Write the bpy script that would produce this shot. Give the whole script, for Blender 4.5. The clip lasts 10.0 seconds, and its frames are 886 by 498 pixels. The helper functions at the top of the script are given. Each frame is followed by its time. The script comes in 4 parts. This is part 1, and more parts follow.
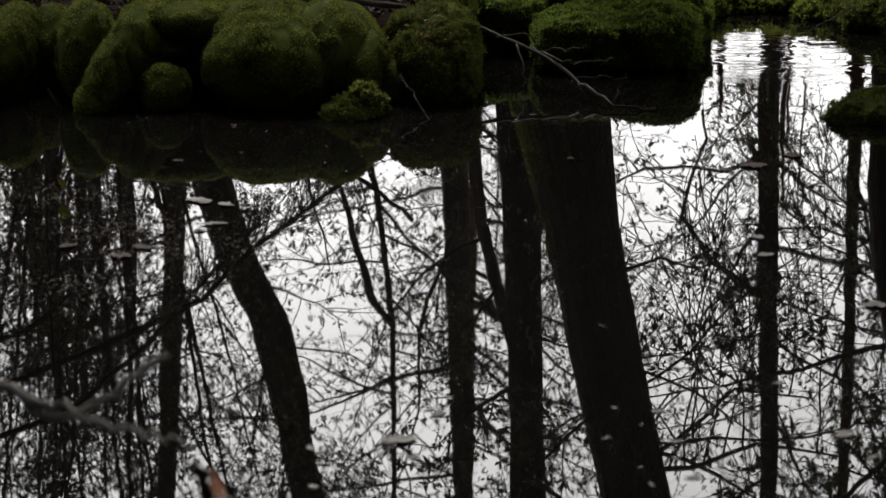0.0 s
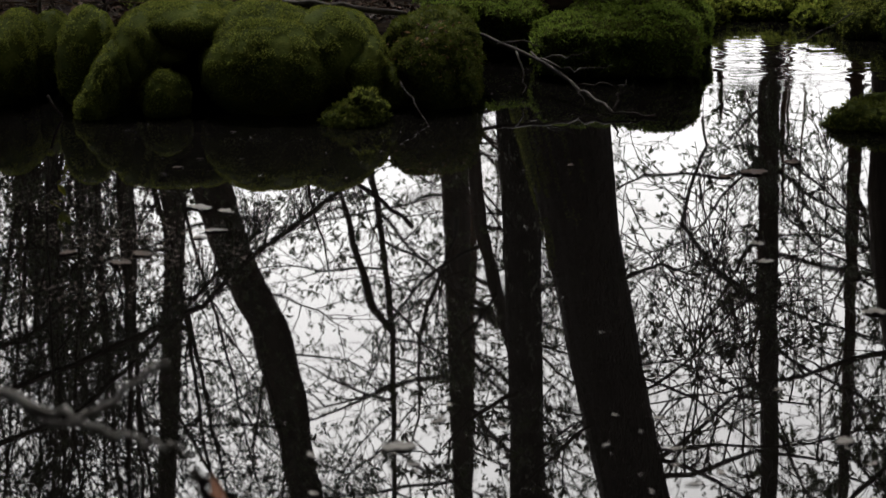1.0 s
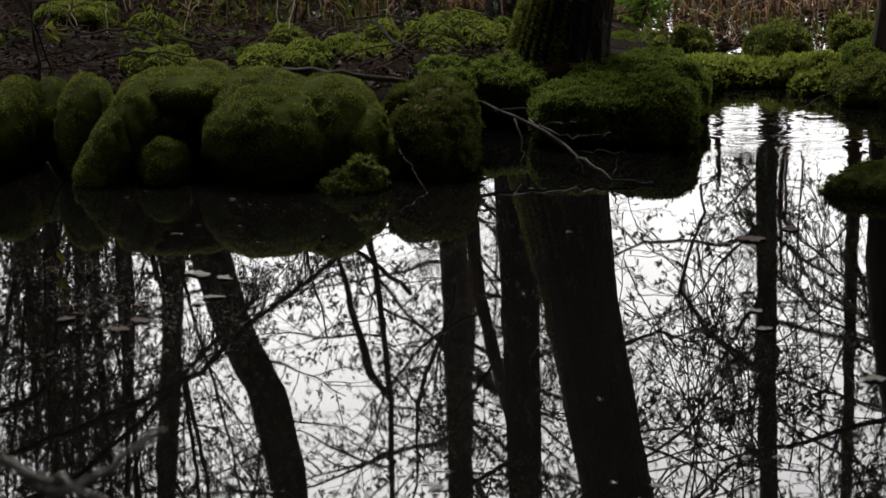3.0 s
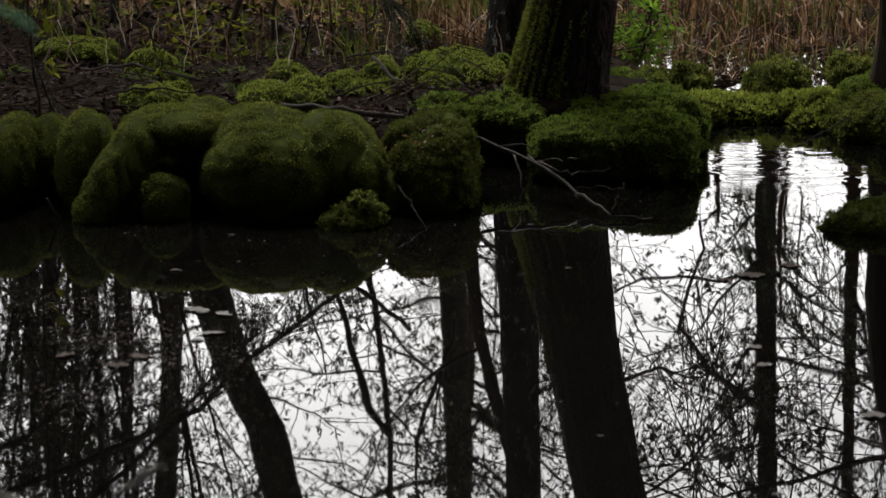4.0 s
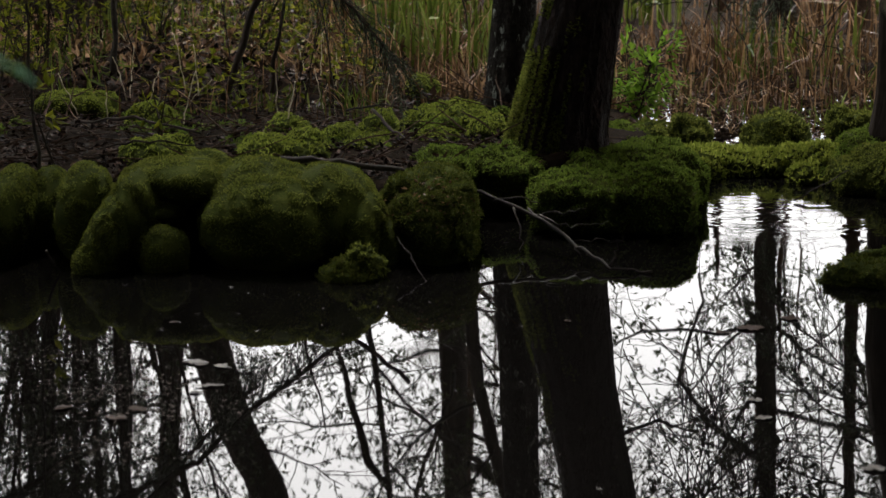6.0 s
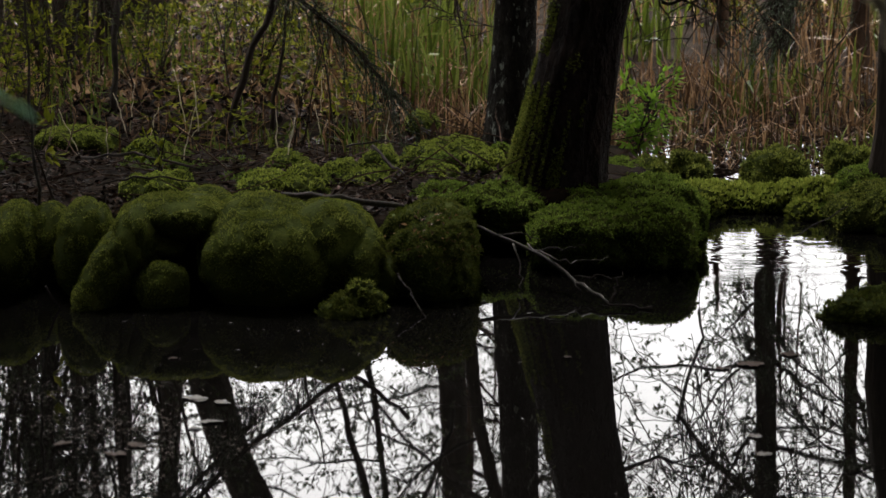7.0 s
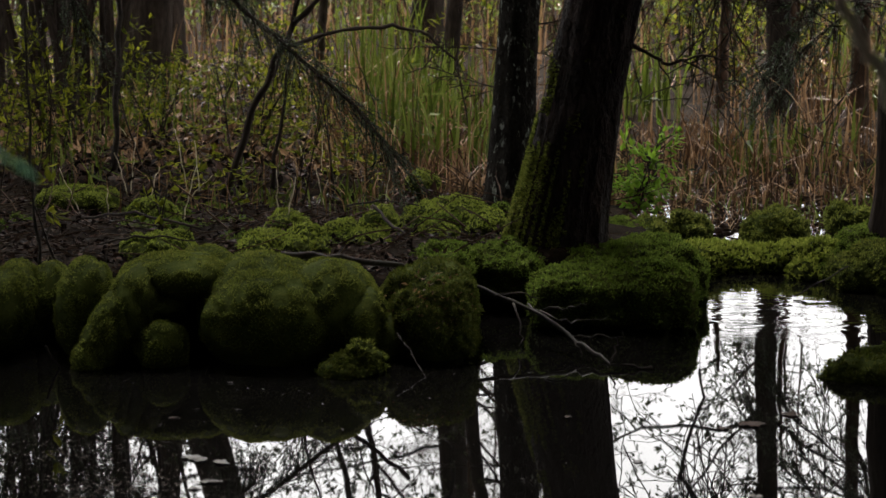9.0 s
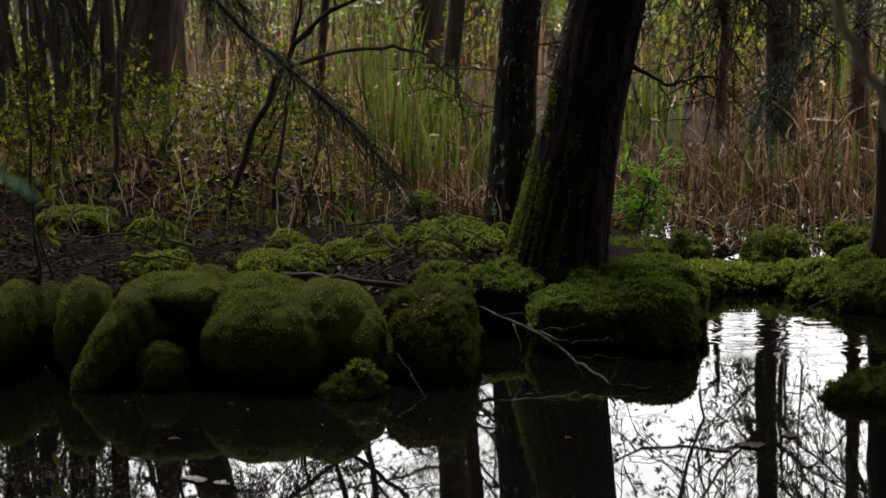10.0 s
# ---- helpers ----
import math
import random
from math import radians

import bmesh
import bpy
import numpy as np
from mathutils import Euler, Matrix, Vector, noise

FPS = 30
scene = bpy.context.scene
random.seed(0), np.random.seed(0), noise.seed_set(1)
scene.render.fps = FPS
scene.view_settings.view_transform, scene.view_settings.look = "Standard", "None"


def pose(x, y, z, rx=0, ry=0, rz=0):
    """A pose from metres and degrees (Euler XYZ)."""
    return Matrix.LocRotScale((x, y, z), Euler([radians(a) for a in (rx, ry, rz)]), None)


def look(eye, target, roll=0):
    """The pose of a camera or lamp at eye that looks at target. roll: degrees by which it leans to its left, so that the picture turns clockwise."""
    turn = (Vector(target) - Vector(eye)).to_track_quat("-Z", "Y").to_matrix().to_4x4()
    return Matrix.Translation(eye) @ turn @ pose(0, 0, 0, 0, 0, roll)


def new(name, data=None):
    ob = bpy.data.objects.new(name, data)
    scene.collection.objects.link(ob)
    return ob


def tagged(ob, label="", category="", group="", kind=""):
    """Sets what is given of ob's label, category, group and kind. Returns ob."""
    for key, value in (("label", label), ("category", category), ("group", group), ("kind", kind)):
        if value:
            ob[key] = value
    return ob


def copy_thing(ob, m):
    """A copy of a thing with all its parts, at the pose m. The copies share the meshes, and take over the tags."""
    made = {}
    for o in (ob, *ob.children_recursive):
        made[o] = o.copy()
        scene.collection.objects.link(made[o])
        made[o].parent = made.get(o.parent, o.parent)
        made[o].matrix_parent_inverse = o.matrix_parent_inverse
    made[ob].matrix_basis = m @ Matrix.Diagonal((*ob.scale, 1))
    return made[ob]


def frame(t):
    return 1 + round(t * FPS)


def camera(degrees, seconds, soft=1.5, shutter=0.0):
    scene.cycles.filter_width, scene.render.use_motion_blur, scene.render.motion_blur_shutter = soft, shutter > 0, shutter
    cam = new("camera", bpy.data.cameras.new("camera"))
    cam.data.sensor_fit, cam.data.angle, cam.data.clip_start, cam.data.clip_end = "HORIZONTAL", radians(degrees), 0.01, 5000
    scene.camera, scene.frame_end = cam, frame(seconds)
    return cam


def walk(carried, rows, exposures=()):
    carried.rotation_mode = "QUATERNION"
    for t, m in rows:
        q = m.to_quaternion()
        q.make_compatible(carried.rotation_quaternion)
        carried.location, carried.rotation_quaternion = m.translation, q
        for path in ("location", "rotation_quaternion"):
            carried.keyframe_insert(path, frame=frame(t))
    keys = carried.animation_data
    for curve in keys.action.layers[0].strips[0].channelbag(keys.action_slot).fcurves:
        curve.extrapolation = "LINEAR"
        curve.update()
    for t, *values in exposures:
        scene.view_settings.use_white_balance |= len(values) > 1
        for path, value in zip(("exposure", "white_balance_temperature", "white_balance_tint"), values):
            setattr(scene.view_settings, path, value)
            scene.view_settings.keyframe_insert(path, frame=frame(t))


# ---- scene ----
# A tripod camera on a pond's edge that tilts up from the mirror of the wood to the mossy bank.
cam = camera(25.0, 10.0, soft=1.5)
cam.data.dof.use_dof = True
cam.data.dof.focus_distance = 10.0
cam.data.dof.aperture_fstop = 5.0
EYE = 1.6
# seconds, pitch, yaw, roll
ROWS = [
    (0.0, -16.361, 0.059, 0.095), (0.5, -16.264, 0.056, 0.095), (1.0, -16.167, 0.060, 0.098),
    (1.5, -16.101, 0.048, 0.100), (2.0, -15.547, 0.034, 0.091), (2.5, -14.875, 0.032, 0.065),
    (3.0, -14.252, 0.028, 0.040), (4.5, -12.752, 0.004, 0.010), (5.0, -12.332, 0.0, -0.008),
    (5.5, -12.080, 0.002, -0.017), (7.0, -10.680, 0.0, -0.045), (7.5, -10.205, 0.0, -0.070),
    (8.0, -9.813, 0.0, -0.078), (8.5, -9.379, 0.008, -0.080), (9.0, -8.972, 0.014, -0.080),
    (9.5, -8.627, 0.017, -0.092), (10.0, -8.380, 0.018, -0.105),
]
EXPOSURE = 2.0
walk(cam, [(t, pose(0, 0, EYE, 90 + pitch, roll, yaw)) for t, pitch, yaw, roll in ROWS],
     exposures=((0.0, EXPOSURE), (10.0, EXPOSURE)))

# ---- world and sun: an overcast spring sky ----
world = bpy.data.worlds.new("overcast_sky")
scene.world = world
world.use_nodes = True
wn, wl = world.node_tree.nodes, world.node_tree.links
sky = wn.new("ShaderNodeTexSky")
sky.sky_type = "NISHITA"
sky.sun_disc = False
sky.sun_elevation = radians(45)
sky.sun_rotation = radians(-15)
sky.dust_density = 6.0
sky.air_density = 1.5
grey = wn.new("ShaderNodeHueSaturation")
grey.inputs["Saturation"].default_value = 0.12
cloud = wn.new("ShaderNodeMix")
cloud.data_type = "RGBA"
cloud.inputs["Factor"].default_value = 0.72
puff, shade = wn.new("ShaderNodeTexNoise"), wn.new("ShaderNodeMix")
puff.inputs["Scale"].default_value, puff.inputs["Detail"].default_value = 7.0, 5
shade.data_type = "RGBA"
shade.inputs["A"].default_value = (6.1, 6.0, 6.05, 1)
shade.inputs["B"].default_value = (10.0, 9.9, 9.8, 1)
wl.new(puff.outputs["Fac"], shade.inputs["Factor"])
wl.new(shade.outputs["Result"], cloud.inputs["B"])
wl.new(sky.outputs["Color"], grey.inputs["Color"])
wl.new(grey.outputs["Color"], cloud.inputs["A"])
# cloud is brighter higher up, as overcast skies are
where, axes, lift, bright = wn.new("ShaderNodeTexCoord"), wn.new("ShaderNodeSeparateXYZ"), wn.new("ShaderNodeMapRange"), wn.new("ShaderNodeVectorMath")
wl.new(where.outputs["Generated"], axes.inputs["Vector"])
wl.new(axes.outputs["Z"], lift.inputs["Value"])
lift.inputs["From Min"].default_value, lift.inputs["From Max"].default_value = 0.15, 0.5
lift.inputs["To Min"].default_value, lift.inputs["To Max"].default_value = 0.97, 1.3
bright.operation = "SCALE"
wl.new(cloud.outputs["Result"], bright.inputs[0])
wl.new(lift.outputs["Result"], bright.inputs["Scale"])
wl.new(bright.outputs["Vector"], wn["Background"].inputs["Color"])
wn["Background"].inputs["Strength"].default_value = 0.12
sun = new("sun", bpy.data.lights.new("sun", "SUN"))
sun.data.energy = 3.5
sun.data.angle = radians(16)
sun.data.color = (1.0, 0.97, 0.92)
sun.matrix_world = look((-3.6, 22.3, 14.4), (0, 8.5, 0))

# ---- materials ----


def material(name, colours, scale=6.0, fine=60.0, rough=0.8, bump=0.4, depth=0.01, spec=0.3, stretch=(1, 1, 1),
             island=0.0, translucent=0.0, patches=None, plates=0.0):
    """Noise at two scales over a ramp of colours; island: share of a tone picked anew for each loose piece;
    patches: (colour, size, threshold) of stains with their own shape."""
    m = bpy.data.materials.new(name)
    m.use_nodes = True
    n, l = m.node_tree.nodes, m.node_tree.links
    b = n["Principled BSDF"]
    b.inputs["Roughness"].default_value = rough
    b.inputs["Specular IOR Level"].default_value = spec
    co = n.new("ShaderNodeTexCoord")
    mp = n.new("ShaderNodeMapping")
    mp.inputs["Scale"].default_value = stretch
    l.new(co.outputs["Object"], mp.inputs["Vector"])
    big, small = n.new("ShaderNodeTexNoise"), n.new("ShaderNodeTexNoise")
    big.inputs["Scale"].default_value, small.inputs["Scale"].default_value = scale, fine
    big.inputs["Detail"].default_value, small.inputs["Detail"].default_value = 5, 4
    for x in (big, small):
        l.new(mp.outputs["Vector"], x.inputs["Vector"])
    mix = n.new("ShaderNodeMix")
    mix.inputs["Factor"].default_value = 0.45
    l.new(big.outputs["Fac"], mix.inputs["A"])
    l.new(small.outputs["Fac"], mix.inputs["B"])
    fac = mix.outputs["Result"]
    if island:
        geo = n.new("ShaderNodeNewGeometry")
        m2 = n.new("ShaderNodeMix")
        m2.inputs["Factor"].default_value = island
        l.new(fac, m2.inputs["A"])
        l.new(geo.outputs["Random Per Island"], m2.inputs["B"])
        fac = m2.outputs["Result"]
    ramp = n.new("ShaderNodeValToRGB")
    el = ramp.color_ramp.elements
    lo, hi = (0.1, 0.9) if island > 0.5 else (0.3, 0.7)
    el[0].position, el[1].position = lo, hi
    el[0].color, el[1].color = (*colours[0], 1), (*colours[-1], 1)
    for i, c in enumerate(colours[1:-1], 1):
        e = el.new(lo + (hi - lo) * i / (len(colours) - 1))
        e.color = (*c, 1)
    l.new(fac, ramp.inputs["Fac"])
    col = ramp.outputs["Color"]
    if patches:
        pn = n.new("ShaderNodeTexNoise")
        pn.inputs["Scale"].default_value = patches[1]
        pn.inputs["Detail"].default_value = 6
        pn.inputs["Roughness"].default_value = 0.65
        l.new(mp.outputs["Vector"], pn.inputs["Vector"])
        pr = n.new("ShaderNodeMapRange")
        pr.inputs["From Min"].default_value, pr.inputs["From Max"].default_value = patches[2], patches[2] + 0.06
        l.new(pn.outputs["Fac"], pr.inputs["Value"])
        pm = n.new("ShaderNodeMix")
        pm.data_type = "RGBA"
        pm.inputs["B"].default_value = (*patches[0], 1)
        l.new(pr.outputs["Result"], pm.inputs["Factor"])
        l.new(col, pm.inputs["A"])
        col = pm.outputs["Result"]
    l.new(col, b.inputs["Base Color"])
    if bump:
        bp = n.new("ShaderNodeBump")
        bp.inputs["Strength"].default_value, bp.inputs["Distance"].default_value = bump, depth
        high = mix.outputs["Result"]
        if plates:
            vo = n.new("ShaderNodeTexVoronoi")
            vo.feature = "DISTANCE_TO_EDGE"
            vo.inputs["Scale"].default_value = plates
            warp = n.new("ShaderNodeMix")
            warp.data_type = "VECTOR"
            warp.inputs["Factor"].default_value = 0.06
            l.new(mp.outputs["Vector"], warp.inputs["A"])
            l.new(small.outputs["Color"], warp.inputs["B"])
            l.new(warp.outputs["Result"], vo.inputs["Vector"])
            pw = n.new("ShaderNodeMapRange")
            pw.inputs["From Max"].default_value = 0.22
            l.new(vo.outputs["Distance"], pw.inputs["Value"])
            ad = n.new("ShaderNodeMath")
            ad.operation = "MULTIPLY_ADD"
            ad.inputs[1].default_value = 0.9
            l.new(pw.outputs["Result"], ad.inputs[0])
            l.new(high, ad.inputs[2])
            high = ad.outputs[0]
        l.new(high, bp.inputs["Height"])
        l.new(bp.outputs["Normal"], b.inputs["Normal"])
    if translucent:
        tr = n.new("ShaderNodeBsdfTranslucent")
        l.new(col, tr.inputs["Color"])
        ms = n.new("ShaderNodeMixShader")
        ms.inputs["Fac"].default_value = translucent
        l.new(b.outputs["BSDF"], ms.inputs[1])
        l.new(tr.outputs["BSDF"], ms.inputs[2])
        l.new(ms.outputs["Shader"], n["Material Output"].inputs["Surface"])
    return m


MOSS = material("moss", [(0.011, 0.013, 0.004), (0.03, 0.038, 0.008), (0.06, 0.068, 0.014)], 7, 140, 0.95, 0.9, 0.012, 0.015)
MOSS_TIP = material("moss_tips", [(0.038, 0.046, 0.010), (0.098, 0.114, 0.022), (0.185, 0.195, 0.042)], 5, 30, 0.85, 0, island=0.4, spec=0.015, translucent=0.45)
MOSS_BRIGHT = material("bright_moss_tips", [(0.065, 0.085, 0.014), (0.155, 0.185, 0.03), (0.28, 0.30, 0.06)], 5, 40, 0.85, 0, island=0.55, spec=0.015, translucent=0.5)
MOSS_OLIVE = material("olive_moss_tips", [(0.03, 0.045, 0.008), (0.07, 0.085, 0.014), (0.13, 0.12, 0.035)], 5, 40, 0.85, 0, island=0.55, spec=0.015, translucent=0.25)
MOSS_LEAFY = material("leafy_moss_tips", [(0.038, 0.06, 0.010), (0.095, 0.135, 0.022), (0.185, 0.235, 0.045)], 5, 40, 0.85, 0, island=0.55, spec=0.015, translucent=0.45)
HERB = material("herb_leaves", [(0.07, 0.13, 0.010), (0.12, 0.21, 0.018), (0.19, 0.31, 0.035)], 8, 40, 0.7, 0, island=0.6, spec=0.05, translucent=0.45)
BARK = material("wet_bark", [(0.010, 0.008, 0.007), (0.028, 0.021, 0.017), (0.06, 0.046, 0.038)], 9, 50, 0.85, 1.0, 0.02, 0.03, (1, 1, 0.22))
BARK_LICHEN = material("lichened_bark", [(0.008, 0.007, 0.006), (0.022, 0.019, 0.016), (0.05, 0.045, 0.038)], 14, 70, 0.85, 1.0, 0.025, 0.03, (1, 1, 0.5), plates=20.0,
                       patches=((0.25, 0.27, 0.23), 26, 0.585))
BARK_BIG = material("furrowed_bark", [(0.006, 0.0045, 0.004), (0.017, 0.011, 0.009), (0.042, 0.027, 0.022)], 11, 60, 0.7, 1.0, 0.05, 0.06, (1, 1, 0.42), plates=15.0,
                    patches=((0.16, 0.16, 0.145), 13, 0.69))
FIR = material("fir_needles", [(0.025, 0.036, 0.018), (0.06, 0.075, 0.04)], 6, 40, 0.6, 0, island=0.7, translucent=0.25)
BARK_FAR = material("brown_bark", [(0.02, 0.012, 0.008), (0.045, 0.027, 0.018), (0.08, 0.05, 0.034)], 8, 40, 0.85, 0.6, 0.015, 0.05, (1, 1, 0.25))
TWIG = material("twigs", [(0.012, 0.010, 0.008), (0.04, 0.03, 0.024)], 6, 40, 0.8, 0, island=0.4, spec=0.05)
STICK = material("weathered_stick", [(0.010, 0.008, 0.006), (0.026, 0.021, 0.017), (0.05, 0.043, 0.036)], 22, 110, 0.7, 0.9, 0.005, 0.06)
PALE = material("bleached_twig", [(0.07, 0.062, 0.058), (0.14, 0.13, 0.12), (0.25, 0.235, 0.22)], 14, 90, 0.8, 0.4, 0.003, 0.05)
SOIL = material("wet_soil", [(0.005, 0.0035, 0.0025), (0.011, 0.0075, 0.005), (0.024, 0.015, 0.010)], 2.5, 30, 0.95, 1.0, 0.03, 0.01)
LITTER = material("leaf_litter", [(0.005, 0.0028, 0.0018), (0.014, 0.0072, 0.0048), (0.06, 0.032, 0.021)], 6, 40, 0.6, 0, island=0.8, spec=0.035)
LEAF = material("young_leaves", [(0.025, 0.032, 0.004), (0.085, 0.095, 0.009), (0.2, 0.2, 0.018)], 6, 40, 0.8, 0, island=0.7, spec=0.015, translucent=0.42)
CROWN_LEAF = material("crown_leaves", [(0.02, 0.03, 0.01), (0.05, 0.065, 0.02)], 6, 40, 0.6, 0, island=0.7, translucent=0.15)
NEEDLE = material("spruce_needles", [(0.012, 0.022, 0.008), (0.035, 0.055, 0.016)], 6, 40, 0.6, 0, island=0.7, translucent=0.1)
REED_GREEN = material("green_reed", [(0.026, 0.038, 0.005), (0.07, 0.096, 0.012), (0.16, 0.185, 0.04)], 5, 30, 0.5, 0, island=0.7, spec=0.09, translucent=0.25)
REED_BROWN = material("dead_reed", [(0.028, 0.014, 0.006), (0.10, 0.053, 0.024), (0.33, 0.20, 0.105)], 5, 30, 0.5, 0, island=0.8, spec=0.09, translucent=0.15)
STRAW = material("pale_straw", [(0.3, 0.24, 0.16), (0.5, 0.42, 0.3)], 20, 80, 0.6, 0.2, 0.002)
FLOAT = material("pale_sodden_leaf", [(0.018, 0.015, 0.013), (0.045, 0.039, 0.034), (0.10, 0.09, 0.082)], 30, 120, 0.6, 0.3, 0.002, 0.12, island=0.5)
ORANGE = material("orange_leaf", [(0.3, 0.1, 0.04), (0.5, 0.2, 0.1)], 30, 120, 0.5, 0.3, 0.002)
GREENLEAF = material("grey_green_leaf", [(0.2, 0.42, 0.27), (0.3, 0.55, 0.38)], 20, 80, 0.4, 0.2, 0.001, translucent=0.3)


def water_material():
    m = bpy.data.materials.new("pond_water")
    m.use_nodes = True
    n, l = m.node_tree.nodes, m.node_tree.links
    b = n["Principled BSDF"]
    b.inputs["Base Color"].default_value = (0.0024, 0.0021, 0.0019, 1)
    b.inputs["Roughness"].default_value = 0.012
    b.inputs["IOR"].default_value = 1.33
    co = n.new("ShaderNodeTexCoord")
    # slow swell everywhere, and fine streaks where the channel stirs the surface
    swell, streak = n.new("ShaderNodeTexNoise"), n.new("ShaderNodeTexNoise")
    ms, mk = n.new("ShaderNodeMapping"), n.new("ShaderNodeMapping")
    ms.inputs["Scale"].default_value = (1.0, 0.5, 1)
    mk.inputs["Scale"].default_value = (0.55, 1.0, 1)
    l.new(co.outputs["Object"], ms.inputs["Vector"])
    l.new(co.outputs["Object"], mk.inputs["Vector"])
    l.new(ms.outputs["Vector"], swell.inputs["Vector"])
    l.new(mk.outputs["Vector"], streak.inputs["Vector"])
    swell.inputs["Scale"].default_value, swell.inputs["Detail"].default_value = 5, 1
    streak.inputs["Scale"].default_value, streak.inputs["Detail"].default_value = 13, 3
    ctr = n.new("ShaderNodeVectorMath")
    ctr.operation = "DISTANCE"
    ctr.inputs[1].default_value = (1.42, 8.4, 0)
    l.new(co.outputs["Object"], ctr.inputs[0])
    fall = n.new("ShaderNodeMapRange")
    fall.inputs["From Min"].default_value, fall.inputs["From Max"].default_value = 0.2, 0.75
    fall.inputs["To Min"].default_value, fall.inputs["To Max"].default_value = 0.0032, 0.0
    l.new(ctr.outputs["Value"], fall.inputs["Value"])
    # the stirring comes in broken patches
    gap, gate, gated = n.new("ShaderNodeTexNoise"), n.new("ShaderNodeMapRange"), n.new("ShaderNodeMath")
    gap.inputs["Scale"].default_value, gap.inputs["Detail"].default_value = 4.5, 3
    l.new(mk.outputs["Vector"], gap.inputs["Vector"])
    gate.inputs["From Min"].default_value, gate.inputs["From Max"].default_value = 0.42, 0.6
    l.new(gap.outputs["Fac"], gate.inputs["Value"])
    gated.operation = "MULTIPLY"
    l.new(fall.outputs["Result"], gated.inputs[0])
    l.new(gate.outputs["Result"], gated.inputs[1])
    mul, add, sw = n.new("ShaderNodeMath"), n.new("ShaderNodeMath"), n.new("ShaderNodeMath")
    mul.operation, sw.operation = "MULTIPLY", "MULTIPLY"
    l.new(streak.outputs["Fac"], mul.inputs[0])
    l.new(gated.outputs[0], mul.inputs[1])
    l.new(swell.outputs["Fac"], sw.inputs[0])
    sw.inputs[1].default_value = 0.0004
    l.new(mul.outputs[0], add.inputs[0])
    l.new(sw.outputs[0], add.inputs[1])
    bp = n.new("ShaderNodeBump")
    bp.inputs["Distance"].default_value = 1.0
    bp.inputs["Strength"].default_value = 1.0
    l.new(add.outputs[0], bp.inputs["Height"])
    l.new(bp.outputs["Normal"], b.inputs["Normal"])
    return m


WATER = water_material()

# ---- mesh helpers ----


class Buf:
    """Vertices and faces gathered for one mesh."""

    def __init__(self):
        self.v, self.f = [], []

    def tube(self, pts, radii, sides=3, cap=True):
        base, n = len(self.v), len(pts)
        prev = None
        for i, p in enumerate(pts):
            d = (pts[min(i + 1, n - 1)] - pts[max(i - 1, 0)]).normalized()
            if prev is None:
                a = d.orthogonal().normalized()
            else:
                a = prev - d * prev.dot(d)
                a = a.normalized() if a.length > 1e-6 else d.orthogonal().normalized()
            prev = a
            b = d.cross(a)
            for k in range(sides):
                w = 2 * math.pi * k / sides
                self.v.append(p + (a * math.cos(w) + b * math.sin(w)) * radii[i])
        for i in range(n - 1):
            for k in range(sides):
                q = base + i * sides
                self.f.append((q + k, q + (k + 1) % sides, q + sides + (k + 1) % sides, q + sides + k))
        if cap:
            self.f.append(tuple(base + k for k in range(sides))[::-1])
            self.f.append(tuple(base + (n - 1) * sides + k for k in range(sides)))

    def blade(self, p, d, side, length, width, bend=0.0):
        """A leaf: a folded diamond of two faces."""
        q = len(self.v)
        up = d.cross(side)
        mid = p + d * (length * 0.5) + up * (bend * length * 0.5)
        self.v += [p, mid + side * (width / 2), p + d * length, mid - side * (width / 2)]
        self.f += [(q, q + 1, q + 2), (q, q + 2, q + 3)]

    def ribbon(self, pts, widths, side):
        """A long narrow leaf through pts."""
        q = len(self.v)
        for p, w in zip(pts, widths):
            self.v += [p - side * (w / 2), p + side * (w / 2)]
        for i in range(len(pts) - 1):
            a = q + 2 * i
            self.f.append((a, a + 1, a + 3, a + 2))

    def mesh(self, name, mat, smooth=False):
        me = bpy.data.meshes.new(name)
        me.from_pydata(self.v, [], self.f)
        me.materials.append(mat)
        if smooth:
            me.shade_smooth()
        me.update()
        return me


def thing(name, label, category, group="", kind="", at=(0, 0, 0)):
    ob = tagged(new(name), label, category, group, kind)
    ob.location = at
    return ob


def part(name, buf, mat, parent, label="", smooth=False, kind=""):
    ob = new(name, buf.mesh(name, mat, smooth))
    if parent:
        ob.parent = parent
    return tagged(ob, label, kind=kind)


def whole(name, buf, mat, label, category, group="", kind="", smooth=False):
    return tagged(new(name, buf.mesh(name, mat, smooth)), label, category, group, kind)


def smoothstep(a, b, x):
    t = min(1.0, max(0.0, (x - a) / (b - a)))
    return t * t * (3 - 2 * t)


def rand_dir(rng):
    while True:
        v = Vector((rng.uniform(-1, 1), rng.uniform(-1, 1), rng.uniform(-1, 1)))
        if 0.05 < v.length < 1:
            return v.normalized()


# ---- ground and water ----
SHORE = [(-60, 7.6), (-2.2, 7.6), (-0.1, 7.55), (0.05, 8.2), (0.3, 8.35), (0.45, 8.25), (1.0, 8.45), (1.2, 9.2), (1.3, 9.65), (1.75, 9.65), (1.9, 9.4), (3, 9.0), (60, 8.0)]


def shore(x):
    for (a, ya), (b, yb) in zip(SHORE, SHORE[1:]):
        if x <= b:
            return ya + (yb - ya) * (x - a) / (b - a)
    return 8.0


